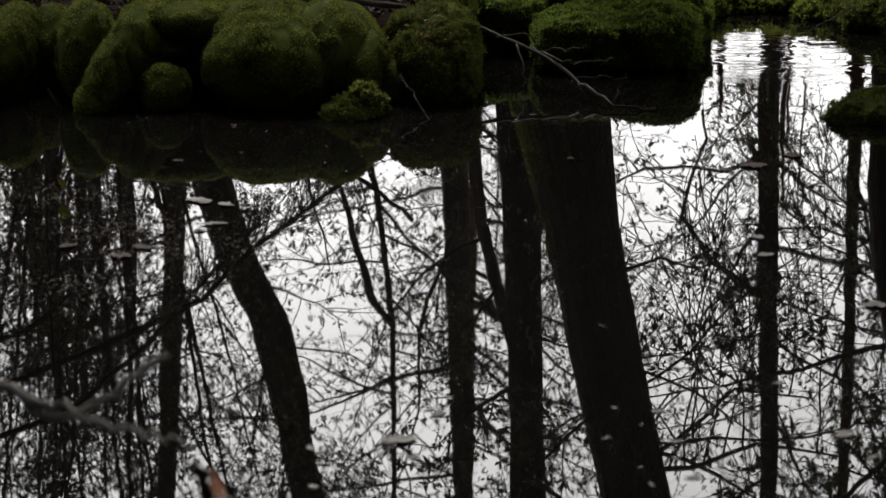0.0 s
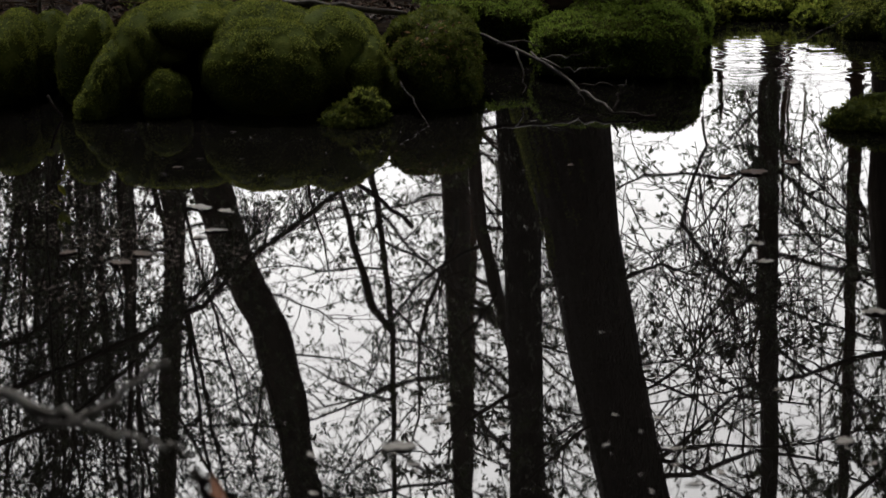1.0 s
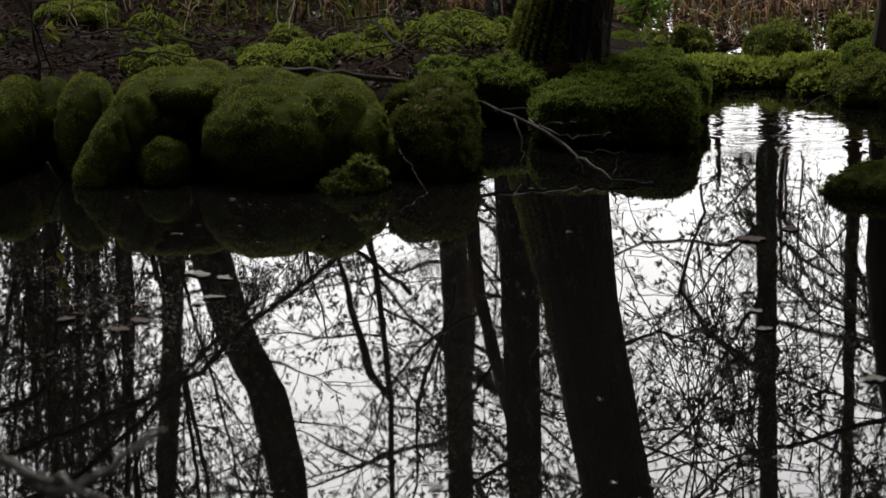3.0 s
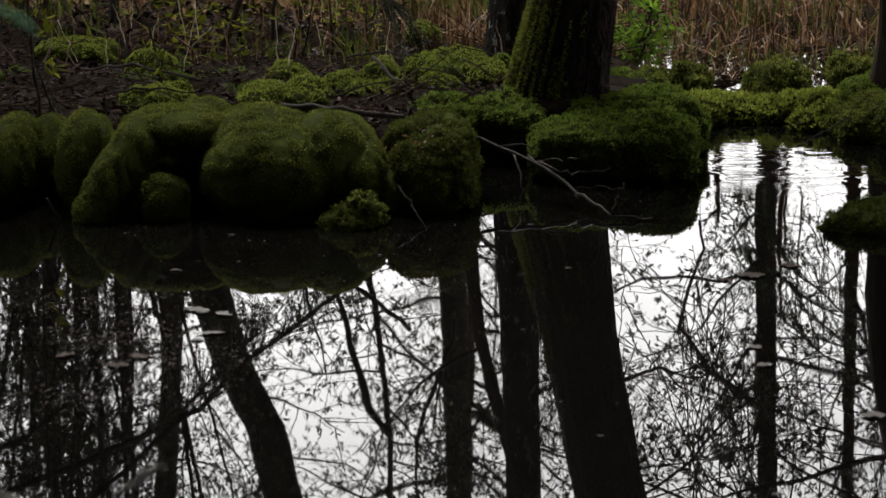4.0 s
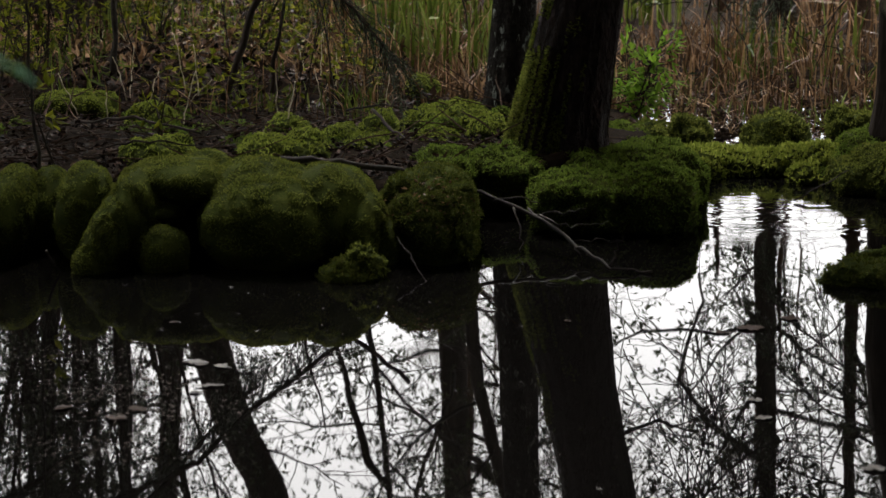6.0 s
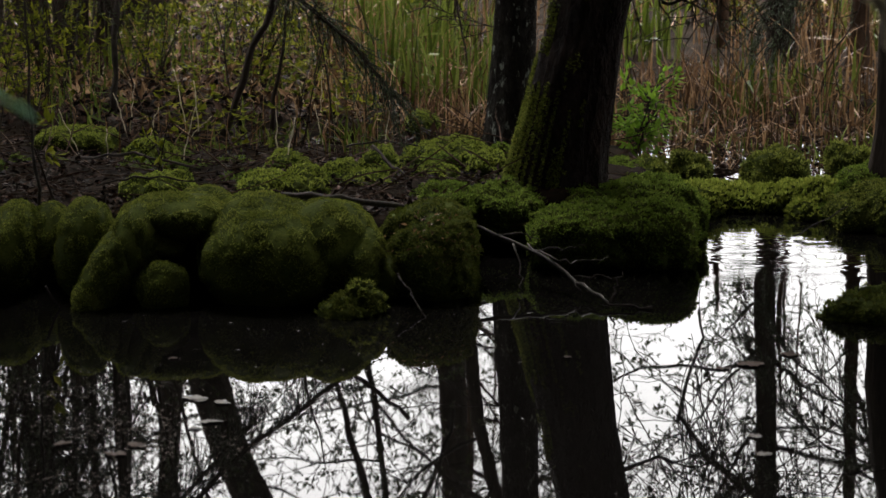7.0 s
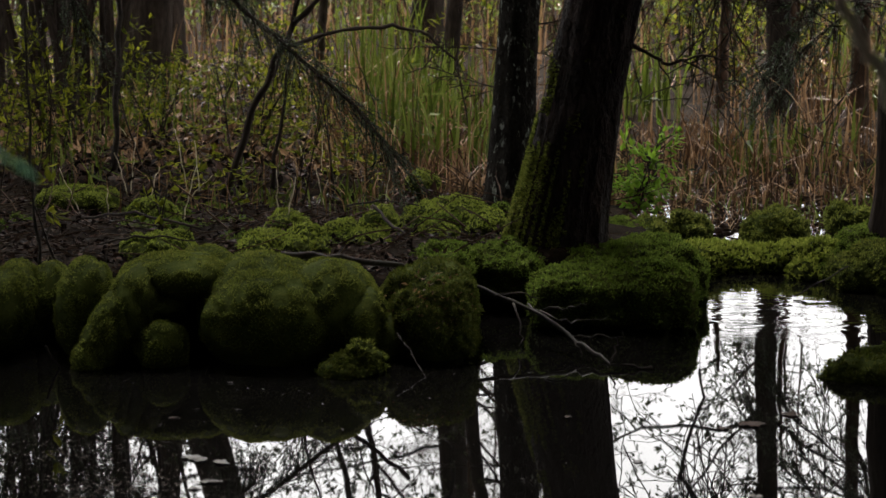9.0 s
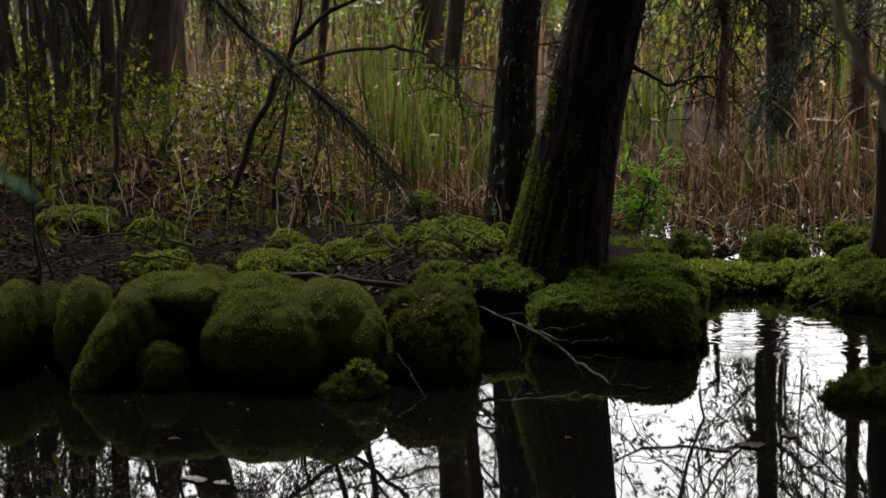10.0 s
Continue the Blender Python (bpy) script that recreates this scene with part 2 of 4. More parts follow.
def height(x, y):
    n1 = noise.noise(Vector((x * 0.9, y * 0.9, 3.1)))
    n2 = noise.noise(Vector((x * 3.3, y * 3.3, 7.7)))
    s = y - shore(x)
    # the bank: a low ridge behind the shore, wet marsh further back
    left = 1 - smoothstep(0.6, 1.2, x)
    ridge = smoothstep(-0.1, 0.4, s) * (1 - smoothstep(2.4 + left * 0.6, 4.2 + left * 1.0, s) * (1 - 0.5 * (1 - smoothstep(-2.4, -0.8, x))))
    top = 0.10 + 0.12 * left
    z = -0.4 + (0.4 + top) * ridge
    if s > 1.0:
        back = smoothstep(1.0, 4.0, s)
        marsh = 0.015 - 0.034 * smoothstep(-0.6, 0.4, x) * (1 - smoothstep(6, 12, s)) + 0.06 * n1 + 0.03 * n2 + 0.10 * (1 - smoothstep(-2.2, -0.5, x)) + 0.25 * smoothstep(10, 30, s)
        z = z * (1 - back) + max(marsh, z * 0.2) * back
    z += 0.035 * smoothstep(0.6, 1.2, x) * smoothstep(11.9, 13.2, y) * (1 - smoothstep(20, 26, y))
    if x > 0.75:  # the channel behind the strip of moss
        ch = smoothstep(1.05, 1.25, x) * smoothstep(0.15, 0.5, s) * (1 - smoothstep(2.6, 3.6, s)) * (1 - smoothstep(2.2, 2.7, x))
        z -= 0.3 * ch
    # the camera's own bank
    z = max(z, -0.4 + 0.55 * (1 - smoothstep(0.4, 2.2, y)) + 0.05 * n1 * (1 - smoothstep(0, 1.5, y)))
    return z + 0.03 * n2 + 0.02 * n1


def axis(lo, hi, step, far):
    mid = list(np.arange(lo, hi + step / 2, step))
    out, d = [], step * 2
    x = hi
    while x < far:
        x += d
        d *= 1.35
        out.append(x)
    left, d, x = [], step * 2, lo
    while x > -far:
        x -= d
        d *= 1.35
        left.append(x)
    return left[::-1] + mid + out


xs, ys = axis(-6, 6, 0.09, 400), axis(-2, 22, 0.09, 400)
gb = Buf()
gb.v = [Vector((x, y, height(x, y))) for y in ys for x in xs]
w = len(xs)
gb.f = [(j * w + i, j * w + i + 1, (j + 1) * w + i + 1, (j + 1) * w + i) for j in range(len(ys) - 1) for i in range(w - 1)]
whole("ground", gb, SOIL, "dark wet forest soil and muddy pond bed", "ground", kind="structure", smooth=True)
wb = Buf()
wb.v = [Vector(p) for p in ((-90, -90, 0), (90, -90, 0), (90, 90, 0), (-90, 90, 0))]
wb.f = [(0, 1, 2, 3)]
whole("water", wb, WATER, "still dark pond water mirroring bare trees and white sky", "water", kind="structure")


# ---- moss mounds ----
def sprigs(buf, p, nrm, rng, length, width, count=3):
    """A moss shoot: a few pointed leaves standing off the surface."""
    for _ in range(count):
        d = (nrm + rand_dir(rng) * 0.75).normalized()
        side = d.cross(rand_dir(rng)).normalized()
        buf.blade(p, d, side, length * rng.uniform(0.6, 1.2), width, rng.uniform(-0.3, 0.3))


def moss_mound(x, y, z0, rx, ry, top, rng, tips, label, group, shoot=0.018, density=7000, lump=0.16, name="moss_mound", square=2.1, mid=0.3,
               cell=0.07, swell=0.016, bare=0.3, slim=0.32):
    """A cushion of moss: a dome swollen into pillows with creases between them, under a coat of shoots."""
    zc = (top + z0) / 2
    rz = (top - z0) / 2
    bm = bmesh.new()
    bmesh.ops.create_icosphere(bm, subdivisions=5 if rx > 0.07 else 4, radius=1)
    off = Vector((rng.uniform(-50, 50), rng.uniform(-50, 50), rng.uniform(-50, 50)))
    size = (rx + ry) / 2
    crease = {}
    for v in bm.verts:
        c = v.co.copy()
        e = 1 / max(abs(c.x) ** square + abs(c.y) ** square + abs(c.z) ** square, 1e-6) ** (1 / square)
        c *= e
        q = Vector((c.x * rx, c.y * ry, c.z * rz))
        n = lump * noise.noise(q / size * 1.1 + off) + mid * lump * noise.noise(q / 0.09 + off)
        warp = q + noise.noise_vector(q / 0.05 + off) * 0.012
        d, _ = noise.voronoi(warp / cell + off)
        e, _ = noise.voronoi(warp / (cell * 0.42) - off)
        gap = max(0.0, 1 - (d[1] - d[0]) / 0.35)
        crease[v.index] = gap
        v.co = q * (1 + n) - c.normalized() * (swell * min(1.0, d[0] ** 2) + 0.5 * swell * gap * gap + 0.28 * swell * e[0])
    bm.normal_update()
    b = Buf()
    b.v = [v.co.copy() for v in bm.verts]
    b.f = [tuple(v.index for v in f.verts) for f in bm.faces]
    tuft = Buf()
    for f in bm.faces:
        if f.normal.z < -0.35 or f.normal.y > 0.75:
            continue
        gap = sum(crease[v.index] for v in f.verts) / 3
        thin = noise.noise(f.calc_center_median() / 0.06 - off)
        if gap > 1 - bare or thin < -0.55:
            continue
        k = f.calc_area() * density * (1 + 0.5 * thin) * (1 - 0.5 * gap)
        k = int(k) + (rng.random() < k - int(k))
        for _ in range(k):
            a, c = rng.random(), rng.random()
            if a + c > 1:
                a, c = 1 - a, 1 - c
            v0, v1, v2 = (v.co for v in f.verts[:3])
            sprigs(tuft, v0 + (v1 - v0) * a + (v2 - v0) * c, f.normal, rng, shoot * (1 - 0.4 * gap), shoot * slim)
    bm.free()
    ob = thing(name, label, "moss", group, at=(x, y, zc))
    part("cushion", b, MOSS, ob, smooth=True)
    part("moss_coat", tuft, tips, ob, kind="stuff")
    return ob


# x, y, foot, half width, half depth, top
FRONT = [
    (-1.909, 7.8, -0.06, 0.134, 0.35, 0.316), (-1.693, 7.75, -0.06, 0.107, 0.35, 0.318), (-1.593, 7.95, -0.06, 0.091, 0.3, 0.291),
    (-1.395, 7.7, -0.06, 0.117, 0.28, 0.337), (-1.324, 7.34, -0.06, 0.068, 0.11, 0.099), (-1.3, 7.38, -0.06, 0.076, 0.13, 0.164),
    (-1.269, 7.43, -0.06, 0.077, 0.15, 0.22), (-1.234, 7.49, -0.05, 0.082, 0.17, 0.274), (-1.2, 7.55, -0.02, 0.091, 0.2, 0.321),
    (-1.162, 7.62, 0.04, 0.1, 0.22, 0.346), (-1.037, 7.72, 0.17, 0.221, 0.26, 0.365), (-0.969, 7.98, 0.1, 0.142, 0.2, 0.354),
    (-1.05, 8.04, -0.06, 0.24, 0.2, 0.24), (-1.091, 7.57, 0.13, 0.109, 0.12, 0.238), (-1.056, 7.38, -0.06, 0.102, 0.12, 0.156),
    (-0.651, 7.52, -0.06, 0.272, 0.28, 0.326), (-0.68, 7.68, -0.06, 0.275, 0.33, 0.374), (-0.437, 7.66, -0.06, 0.193, 0.33, 0.357),
    (-0.313, 7.58, -0.06, 0.104, 0.25, 0.276), (-0.227, 7.58, -0.06, 0.087, 0.2, 0.165),
]
TREE_MOSS = [
    (0.015, 8.6, 0.02, 0.153, 0.25, 0.265), (0.289, 8.7, 0.0, 0.212, 0.26, 0.254), (0.594, 8.25, -0.06, 0.232, 0.28, 0.235),
    (0.853, 8.25, -0.06, 0.232, 0.28, 0.247), (1.048, 8.8, -0.06, 0.139, 0.25, 0.213), (0.926, 8.85, -0.02, 0.215, 0.33, 0.264),
    (0.682, 8.8, 0.02, 0.214, 0.3, 0.244), (0.86, 10.1, 0.0, 0.13, 0.22, 0.17), (1.03, 10.2, 0.0, 0.12, 0.2, 0.13),
    (2.107, 9.5, -0.06, 0.231, 0.3, 0.213), (1.936, 9.45, -0.06, 0.149, 0.22, 0.127), (1.855, 9.3, -0.06, 0.107, 0.16, 0.075),
]
STRIP_MOSS = [
    (1.226, 9.5, -0.06, 0.13, 0.22, 0.136), (1.096, 9.2, -0.06, 0.095, 0.22, 0.124), (1.346, 9.6, -0.06, 0.125, 0.2, 0.117),
    (1.466, 9.6, -0.06, 0.125, 0.2, 0.106), (1.592, 9.6, -0.06, 0.125, 0.2, 0.103), (1.706, 9.6, -0.06, 0.12, 0.22, 0.119),
    (1.841, 9.55, -0.06, 0.131, 0.25, 0.145), (1.708, 9.3, -0.06, 0.075, 0.14, 0.081),
]
RIGHT_MOSS = [(1.89, 9.15, -0.06, 0.115, 0.28, 0.129), (2.047, 9.1, -0.06, 0.143, 0.35, 0.195)]
BACK_MOSS = [
    (-0.78, 8.6, 0.17, 0.106, 0.25, 0.316), (-0.62, 8.7, 0.15, 0.118, 0.22, 0.316), (-0.47, 9.2, 0.12, 0.106, 0.25, 0.286),
    (-0.3, 9.5, 0.1, 0.106, 0.25, 0.296), (-0.07, 9.9, 0.1, 0.142, 0.25, 0.276), (0.08, 10.0, 0.08, 0.177, 0.3, 0.286),
    (0.2, 9.4, 0.12, 0.094, 0.25, 0.306), (-0.36, 9.0, 0.1, 0.142, 0.2, 0.276), (-1.45, 9.9, 0.08, 0.13, 0.2, 0.291),
    (-1.24, 8.7, 0.08, 0.165, 0.22, 0.306), (-2.01, 10.9, 0.04, 0.224, 0.3, 0.231), (-0.76, 9.6, 0.11, 0.118, 0.2, 0.266),
    (-0.13, 11.9, 0.04, 0.094, 0.2, 0.206),
]
TUSSOCKS = [(1.29, 10.40, -0.08, 0.08, 0.16, 0.17), (1.36, 10.45, -0.08, 0.06, 0.12, 0.14), (1.70, 10.30, -0.08, 0.12, 0.22, 0.19), (1.81, 10.32, -0.08, 0.10, 0.2, 0.15), (2.19, 10.70, -0.08, 0.13, 0.2, 0.155)]
rng = random.Random(11)
for r in FRONT:
    moss_mound(*r, rng, MOSS_TIP, "dark green velvety moss cushion bulging over the pond edge", "moss cushions on the bank", 0.0115, 19000, 0.08, cell=0.1, swell=0.007, slim=0.23)
moss_mound(-0.049, 7.75, -0.06, 0.205, 0.36, 0.308, rng, MOSS_OLIVE, "olive leafy moss mound with brown flecks at the water", "moss cushions on the bank", 0.016, 10000, 0.2, square=2.6, mid=0.5, cell=0.05, swell=0.02)
moss_mound(0.061, 7.62, -0.06, 0.085, 0.22, 0.223, rng, MOSS_OLIVE, "olive leafy moss mound with brown flecks at the water", "moss cushions on the bank", 0.016, 10000, 0.22, mid=0.5, cell=0.05, swell=0.02)
moss_mound(-0.35, 7.20, -0.07, 0.11, 0.11, 0.08, rng, MOSS_OLIVE, "small yellow-green moss tuft standing in the water", "moss tufts in the water", 0.02, 8000, 0.22, square=2.0, cell=0.04)
moss_mound(-0.29, 7.23, -0.07, 0.075, 0.08, 0.118, rng, MOSS_TIP, "small yellow-green moss tuft standing in the water", "moss tufts in the water", 0.02, 8000, 0.22, square=2.0, cell=0.04)
moss_mound(1.57, 7.15, -0.07, 0.2, 0.15, 0.085, rng, MOSS_OLIVE, "low olive moss islet standing in the pond", "moss tufts in the water", 0.018, 7000, 0.3, square=2.0)
moss_mound(1.64, 7.22, -0.07, 0.14, 0.12, 0.118, rng, MOSS_OLIVE, "low olive moss islet standing in the pond", "moss tufts in the water", 0.018, 7000, 0.3, square=2.0)
for r in TREE_MOSS:
    moss_mound(*r, rng, MOSS_LEAFY, "green leafy moss mound around the foot of the tree", "moss round the tree", 0.017, 11000, 0.22, square=2.8, mid=0.5, cell=0.055, swell=0.024)
for r in RIGHT_MOSS:
    moss_mound(*r, rng, MOSS_TIP, "dark green moss mound under the leaning tree", "moss round the tree", 0.016, 10000, 0.2, square=2.6, mid=0.5, cell=0.055, swell=0.02)
for r in STRIP_MOSS:
    moss_mound(*r, rng, MOSS_BRIGHT, "bright green feathery moss strip along the water", "moss strip", 0.030, 6000, 0.2, cell=0.05, swell=0.02)
for r in BACK_MOSS:
    moss_mound(*r, rng, MOSS_BRIGHT, "bright green moss clump among leaf litter", "moss clumps in the litter", 0.015, 10000, 0.26, mid=0.6, cell=0.05, swell=0.02)
# low lumps of moss among the litter behind the cushions
for k in range(17):
    u = rng.random()
    x, y = -0.85 + 1.1 * u + rng.gauss(0, 0.14), 8.45 + 1.5 * u + rng.gauss(0, 0.16)
    z, rr = height(x, y), rng.uniform(0.05, 0.12)
    moss_mound(x, y, z - 0.05, rr, rr * 1.2, z + rng.uniform(0.03, 0.075), rng, MOSS_BRIGHT if k % 3 else MOSS_LEAFY, "low bright moss clump among twigs and litter",
               "moss clumps in the litter", 0.015, 10000, 0.28, mid=0.6, cell=0.045, swell=0.018)
for k in range(12):
    x, y = rng.uniform(-2.3, -0.9), rng.uniform(8.8, 11.6)
    z, rr = height(x, y), rng.uniform(0.05, 0.13)
    moss_mound(x, y, z - 0.05, rr, rr * 1.2, z + rng.uniform(0.02, 0.05), rng, MOSS_LEAFY, "low moss patch on the dark litter", "moss clumps in the litter", 0.022, 5000, 0.34)
for k in range(10):
    x, y = rng.uniform(0.75, 1.2), rng.uniform(9.5, 10.7)
    moss_mound(x, y, -0.04, rng.uniform(0.07, 0.13), 0.14, rng.uniform(0.08, 0.16), rng, MOSS_TIP, "dark moss lump behind the tree", "moss round the tree", 0.026, 4500, 0.36)
for r in TUSSOCKS:
    moss_mound(*r, rng, MOSS_TIP, "mossy tussock rising from the shallow water", "tussocks in the channel", 0.024, 6500, 0.3, square=2.6, mid=0.6, cell=0.06, swell=0.02)


# ---- trees ----
def wander(p, d, length, n, rng, curl, lift=0.0):
    pts, d = [p.copy()], d.copy()
    for _ in range(n):
        d = (d + rand_dir(rng) * curl + Vector((0, 0, lift))).normalized()
        pts.append(pts[-1] + d * (length / n))
    return pts


def limb(wood, leaf, p, d, length, r, level, levels, rng, leaves=4, leaf_len=0.05, kids=(7, 6), lift=0.0, curl=0.2, droop=0.0):
    """A limb with twigs on it, and leaves on the last twigs."""
    n = (7, 5, 3)[min(level, 2)]
    pts = wander(p, d, length, n, rng, curl * (1, 1.2, 1.5)[min(level, 2)], lift)
    wood.tube(pts, [max(r * (1 - 0.8 * i / n), (0.0036, 0.003, 0.0021)[min(level, 2)]) for i in range(n + 1)], 5 if level == 0 else 3, cap=False)
    if level < levels:
        k = kids[min(level, len(kids) - 1)]
        for j in range(k):
            t = 0.22 + 0.78 * (j + rng.random()) / k
            i = min(int(t * n), n - 1)
            q = pts[i].lerp(pts[i + 1], t * n - i)
            ax = (pts[i + 1] - pts[i]).normalized()
            out = (ax * 0.7 + ax.cross(rand_dir(rng)).normalized() * 0.8 + Vector((0, 0, -droop))).normalized()
            share = rng.uniform(0.28, 0.48) if level == 0 else rng.uniform(0.2, 0.42)
            limb(wood, leaf, q, out, length * share, max(r * 0.4, 0.003), level + 1, levels, rng, leaves, leaf_len, kids, lift, curl, droop)
    elif leaves:
        # a tuft of leaves at the twig's end
        ax = (pts[-1] - pts[-2]).normalized()
        for j in range(leaves):
            q = pts[-2].lerp(pts[-1], rng.random() ** 0.5)
            dd = (ax * 0.7 + rand_dir(rng) * 0.8).normalized()
            leaf.blade(q, dd, dd.cross(rand_dir(rng)).normalized(), leaf_len * rng.uniform(0.55, 1.25), leaf_len * 0.36, 0.2)


def along(path, z):
    for a, b in zip(path, path[1:]):
        if z <= b.z or b is path[-1]:
            t = (z - a.z) / (b.z - a.z)
            return a.lerp(b, t), (b - a).normalized()


def trunk_mesh(path, radii, rng, sides=28, ring=0.06, rough=0.10, flare=0.0):
    """A furrowed trunk through path (rising), with root flare at the foot."""
    b = Buf()
    total = path[-1].z - path[0].z
    n = max(6, int(total / ring))
    zs = [path[0].z + total * i / n for i in range(n + 1)]
    off = Vector((rng.uniform(-30, 30), rng.uniform(-30, 30), 0))
    prof = []
    for z in zs:
        for i in range(len(path) - 1):
            if z <= path[i + 1].z or i == len(path) - 2:
                t = (z - path[i].z) / (path[i + 1].z - path[i].z)
                prof.append((path[i].lerp(path[i + 1], t), radii[i] + (radii[i + 1] - radii[i]) * t))
                break
    for p, r in prof:
        h = p.z - path[0].z
        for k in range(sides):
            a = 2 * math.pi * k / sides
            c, s = math.cos(a), math.sin(a)
            q = Vector((c * 3.2, s * 3.2, p.z * 0.9)) + off
            g = 1 + rough * 0.8 * noise.noise(q) + rough * noise.noise(Vector((c * 9, s * 9, p.z * 2.2)) + off)
            g += flare * math.exp(-h / 0.16) * (0.6 + 0.6 * noise.noise(Vector((c * 1.6, s * 1.6, 5)) + off))
            b.v.append(p + Vector((c, s, 0)) * (r * g))
    for i in range(n):
        for k in range(sides):
            b.f.append((i * sides + k, i * sides + (k + 1) % sides, (i + 1) * sides + (k + 1) % sides, (i + 1) * sides + k))
    b.f.append(tuple(n * sides + k for k in range(sides)))
    return b


def tree(path, radii, seed, label, bark=BARK, limbs=24, z=(2.0, 10.0), length=(1.2, 2.6), leaves=6, leaf_len=0.058, kids=(8, 7), name="tree",
         sides=20, ring=0.15, rough=0.08, flare=0.4, lift=0.03, r_limb=0.03, at=(0, 0, 0), levels=2, group="trees on the bank", leafmat=CROWN_LEAF, spread=None):
    rng = random.Random(seed)
    path = [Vector(p) for p in path]
    ob = thing(name, label, "tree", group, at=at)
    part("trunk", trunk_mesh(path, radii, rng, sides, ring, rough, flare), bark, ob, smooth=True)
    wood, leaf = Buf(), Buf()
    top = path[-1].z
    for i in range(limbs):
        h = z[0] + (min(z[1], top) - z[0]) * (i + rng.random()) / limbs
        p, ax = along(path, h)
        a = rng.uniform(0, 2 * math.pi) if spread is None else radians(rng.uniform(*spread))
        d = Vector((math.cos(a), math.sin(a), rng.uniform(-0.15, 1.0))).normalized()
        limb(wood, leaf, p, d, rng.uniform(*length), r_limb * rng.uniform(0.6, 1.2), 0, levels, rng, leaves, leaf_len, kids, lift)
    part("branchwork", wood, TWIG, ob, "dark bare twigs", kind="stuff")
    if leaves:
        part("crown", leaf, leafmat, ob, "small dark leaves")
    return ob


big = tree([(0.49, 8.92, 0.05), (0.52, 8.92, 0.3), (0.63, 8.92, 0.9), (0.725, 8.92, 1.4), (0.92, 8.92, 2.28), (1.25, 8.95, 4.0), (1.9, 9.0, 8.0), (2.3, 9.1, 11.0)],
           [0.236, 0.214, 0.176, 0.167, 0.165, 0.15, 0.11, 0.05], 3, "thick leaning dark tree with furrowed bark and mossy foot", BARK_BIG,
           limbs=26, z=(1.6, 10.5), length=(0.9, 2.2), sides=72, ring=0.02, rough=0.07, flare=0.35, r_limb=0.022)
# bare limbs on the water side and the right of the leaning tree
rng = random.Random(71)
BIG_PATH = [Vector(p) for p in ((0.49, 8.92, 0.05), (0.63, 8.92, 0.9), (0.92, 8.92, 2.28), (1.25, 8.95, 4.0), (1.9, 9.0, 8.0))]
for k in range(16):
    p, ax = along(BIG_PATH, 1.55 + 3.2 * k / 15)
    d = Vector((rng.choice((1, 1, 1, -1)), rng.uniform(-0.5, 0.6), rng.uniform(-0.35, 0.5))).normalized()
    wood, leaf = Buf(), Buf()
    limb(wood, leaf, p, d, rng.uniform(0.9, 1.7), 0.010, 0, 2, rng, 1, 0.035, (9, 6), 0.0, 0.2, 0.1)
    b = part("limb", wood, TWIG, big, "thin dark dead limb")
    part("foliage", leaf, CROWN_LEAF, b, "few small leaves")
# a limb above the water with twigs hanging from it
for y0, n0 in ((9.3, 9), (10.1, 9)):
    wood, leaf = Buf(), Buf()
    pts = [Vector((0.9, 8.95, 2.15)), Vector((1.2, (8.95 + y0) / 2, 2.2)), Vector((1.55, y0, 2.15)), Vector((2.0, y0 + 0.1, 2.25))]
    wood.tube(pts, [0.016, 0.013, 0.010, 0.006], 5)
    b = part("limb", wood, TWIG, big, "bare limb with hanging twigs")
    for k in range(n0):
        u = 0.3 + 2.69 * k / n0
        q = pts[int(u)].lerp(pts[int(u) + 1], u - int(u))
        hang = Buf()
        limb(hang, leaf, q, Vector((rng.uniform(-0.5, 0.5), rng.uniform(-0.2, 0.2), -1)).normalized(), rng.uniform(0.7, 1.5), 0.006, 0, 2, rng, 1, 0.04, (6, 4), 0.0, 0.2, 0.1)
        part("hanging_twig", hang, TWIG, b)
    part("foliage", leaf, CROWN_LEAF, b, "few small leaves")
# moss that climbs the foot of the leaning tree
rng = random.Random(5)
climb = Buf()
skin = [c for c in big.children if c.name.startswith("trunk")][0].data
for f in skin.polygons:
    c = f.center
    if c.z > 1.25:
        continue
    turn = math.degrees(math.atan2(f.normal.y, f.normal.x)) % 360
    cover_share = math.exp(-((turn - 203) / 46) ** 2) * (1.6 - 1.3 * smoothstep(0.15, 0.95, c.z)) + 0.7 * noise.noise(Vector((c.x * 11, c.y * 11, c.z * 6)))
    if cover_share < 0.42:
        continue
    k = f.area * 22000 * min(1.0, cover_share)
    for _ in range(int(k) + (rng.random() < k - int(k))):
        u, v = rng.random(), rng.random()
        q = skin.vertices[f.vertices[0]].co.lerp(skin.vertices[f.vertices[1]].co, u).lerp(skin.vertices[f.vertices[3]].co.lerp(skin.vertices[f.vertices[2]].co, u), v)
        sprigs(climb, q, f.normal, rng, 0.016, 0.006)
part("moss_sleeve", climb, MOSS_TIP, big, "green moss climbing the foot", kind="stuff")

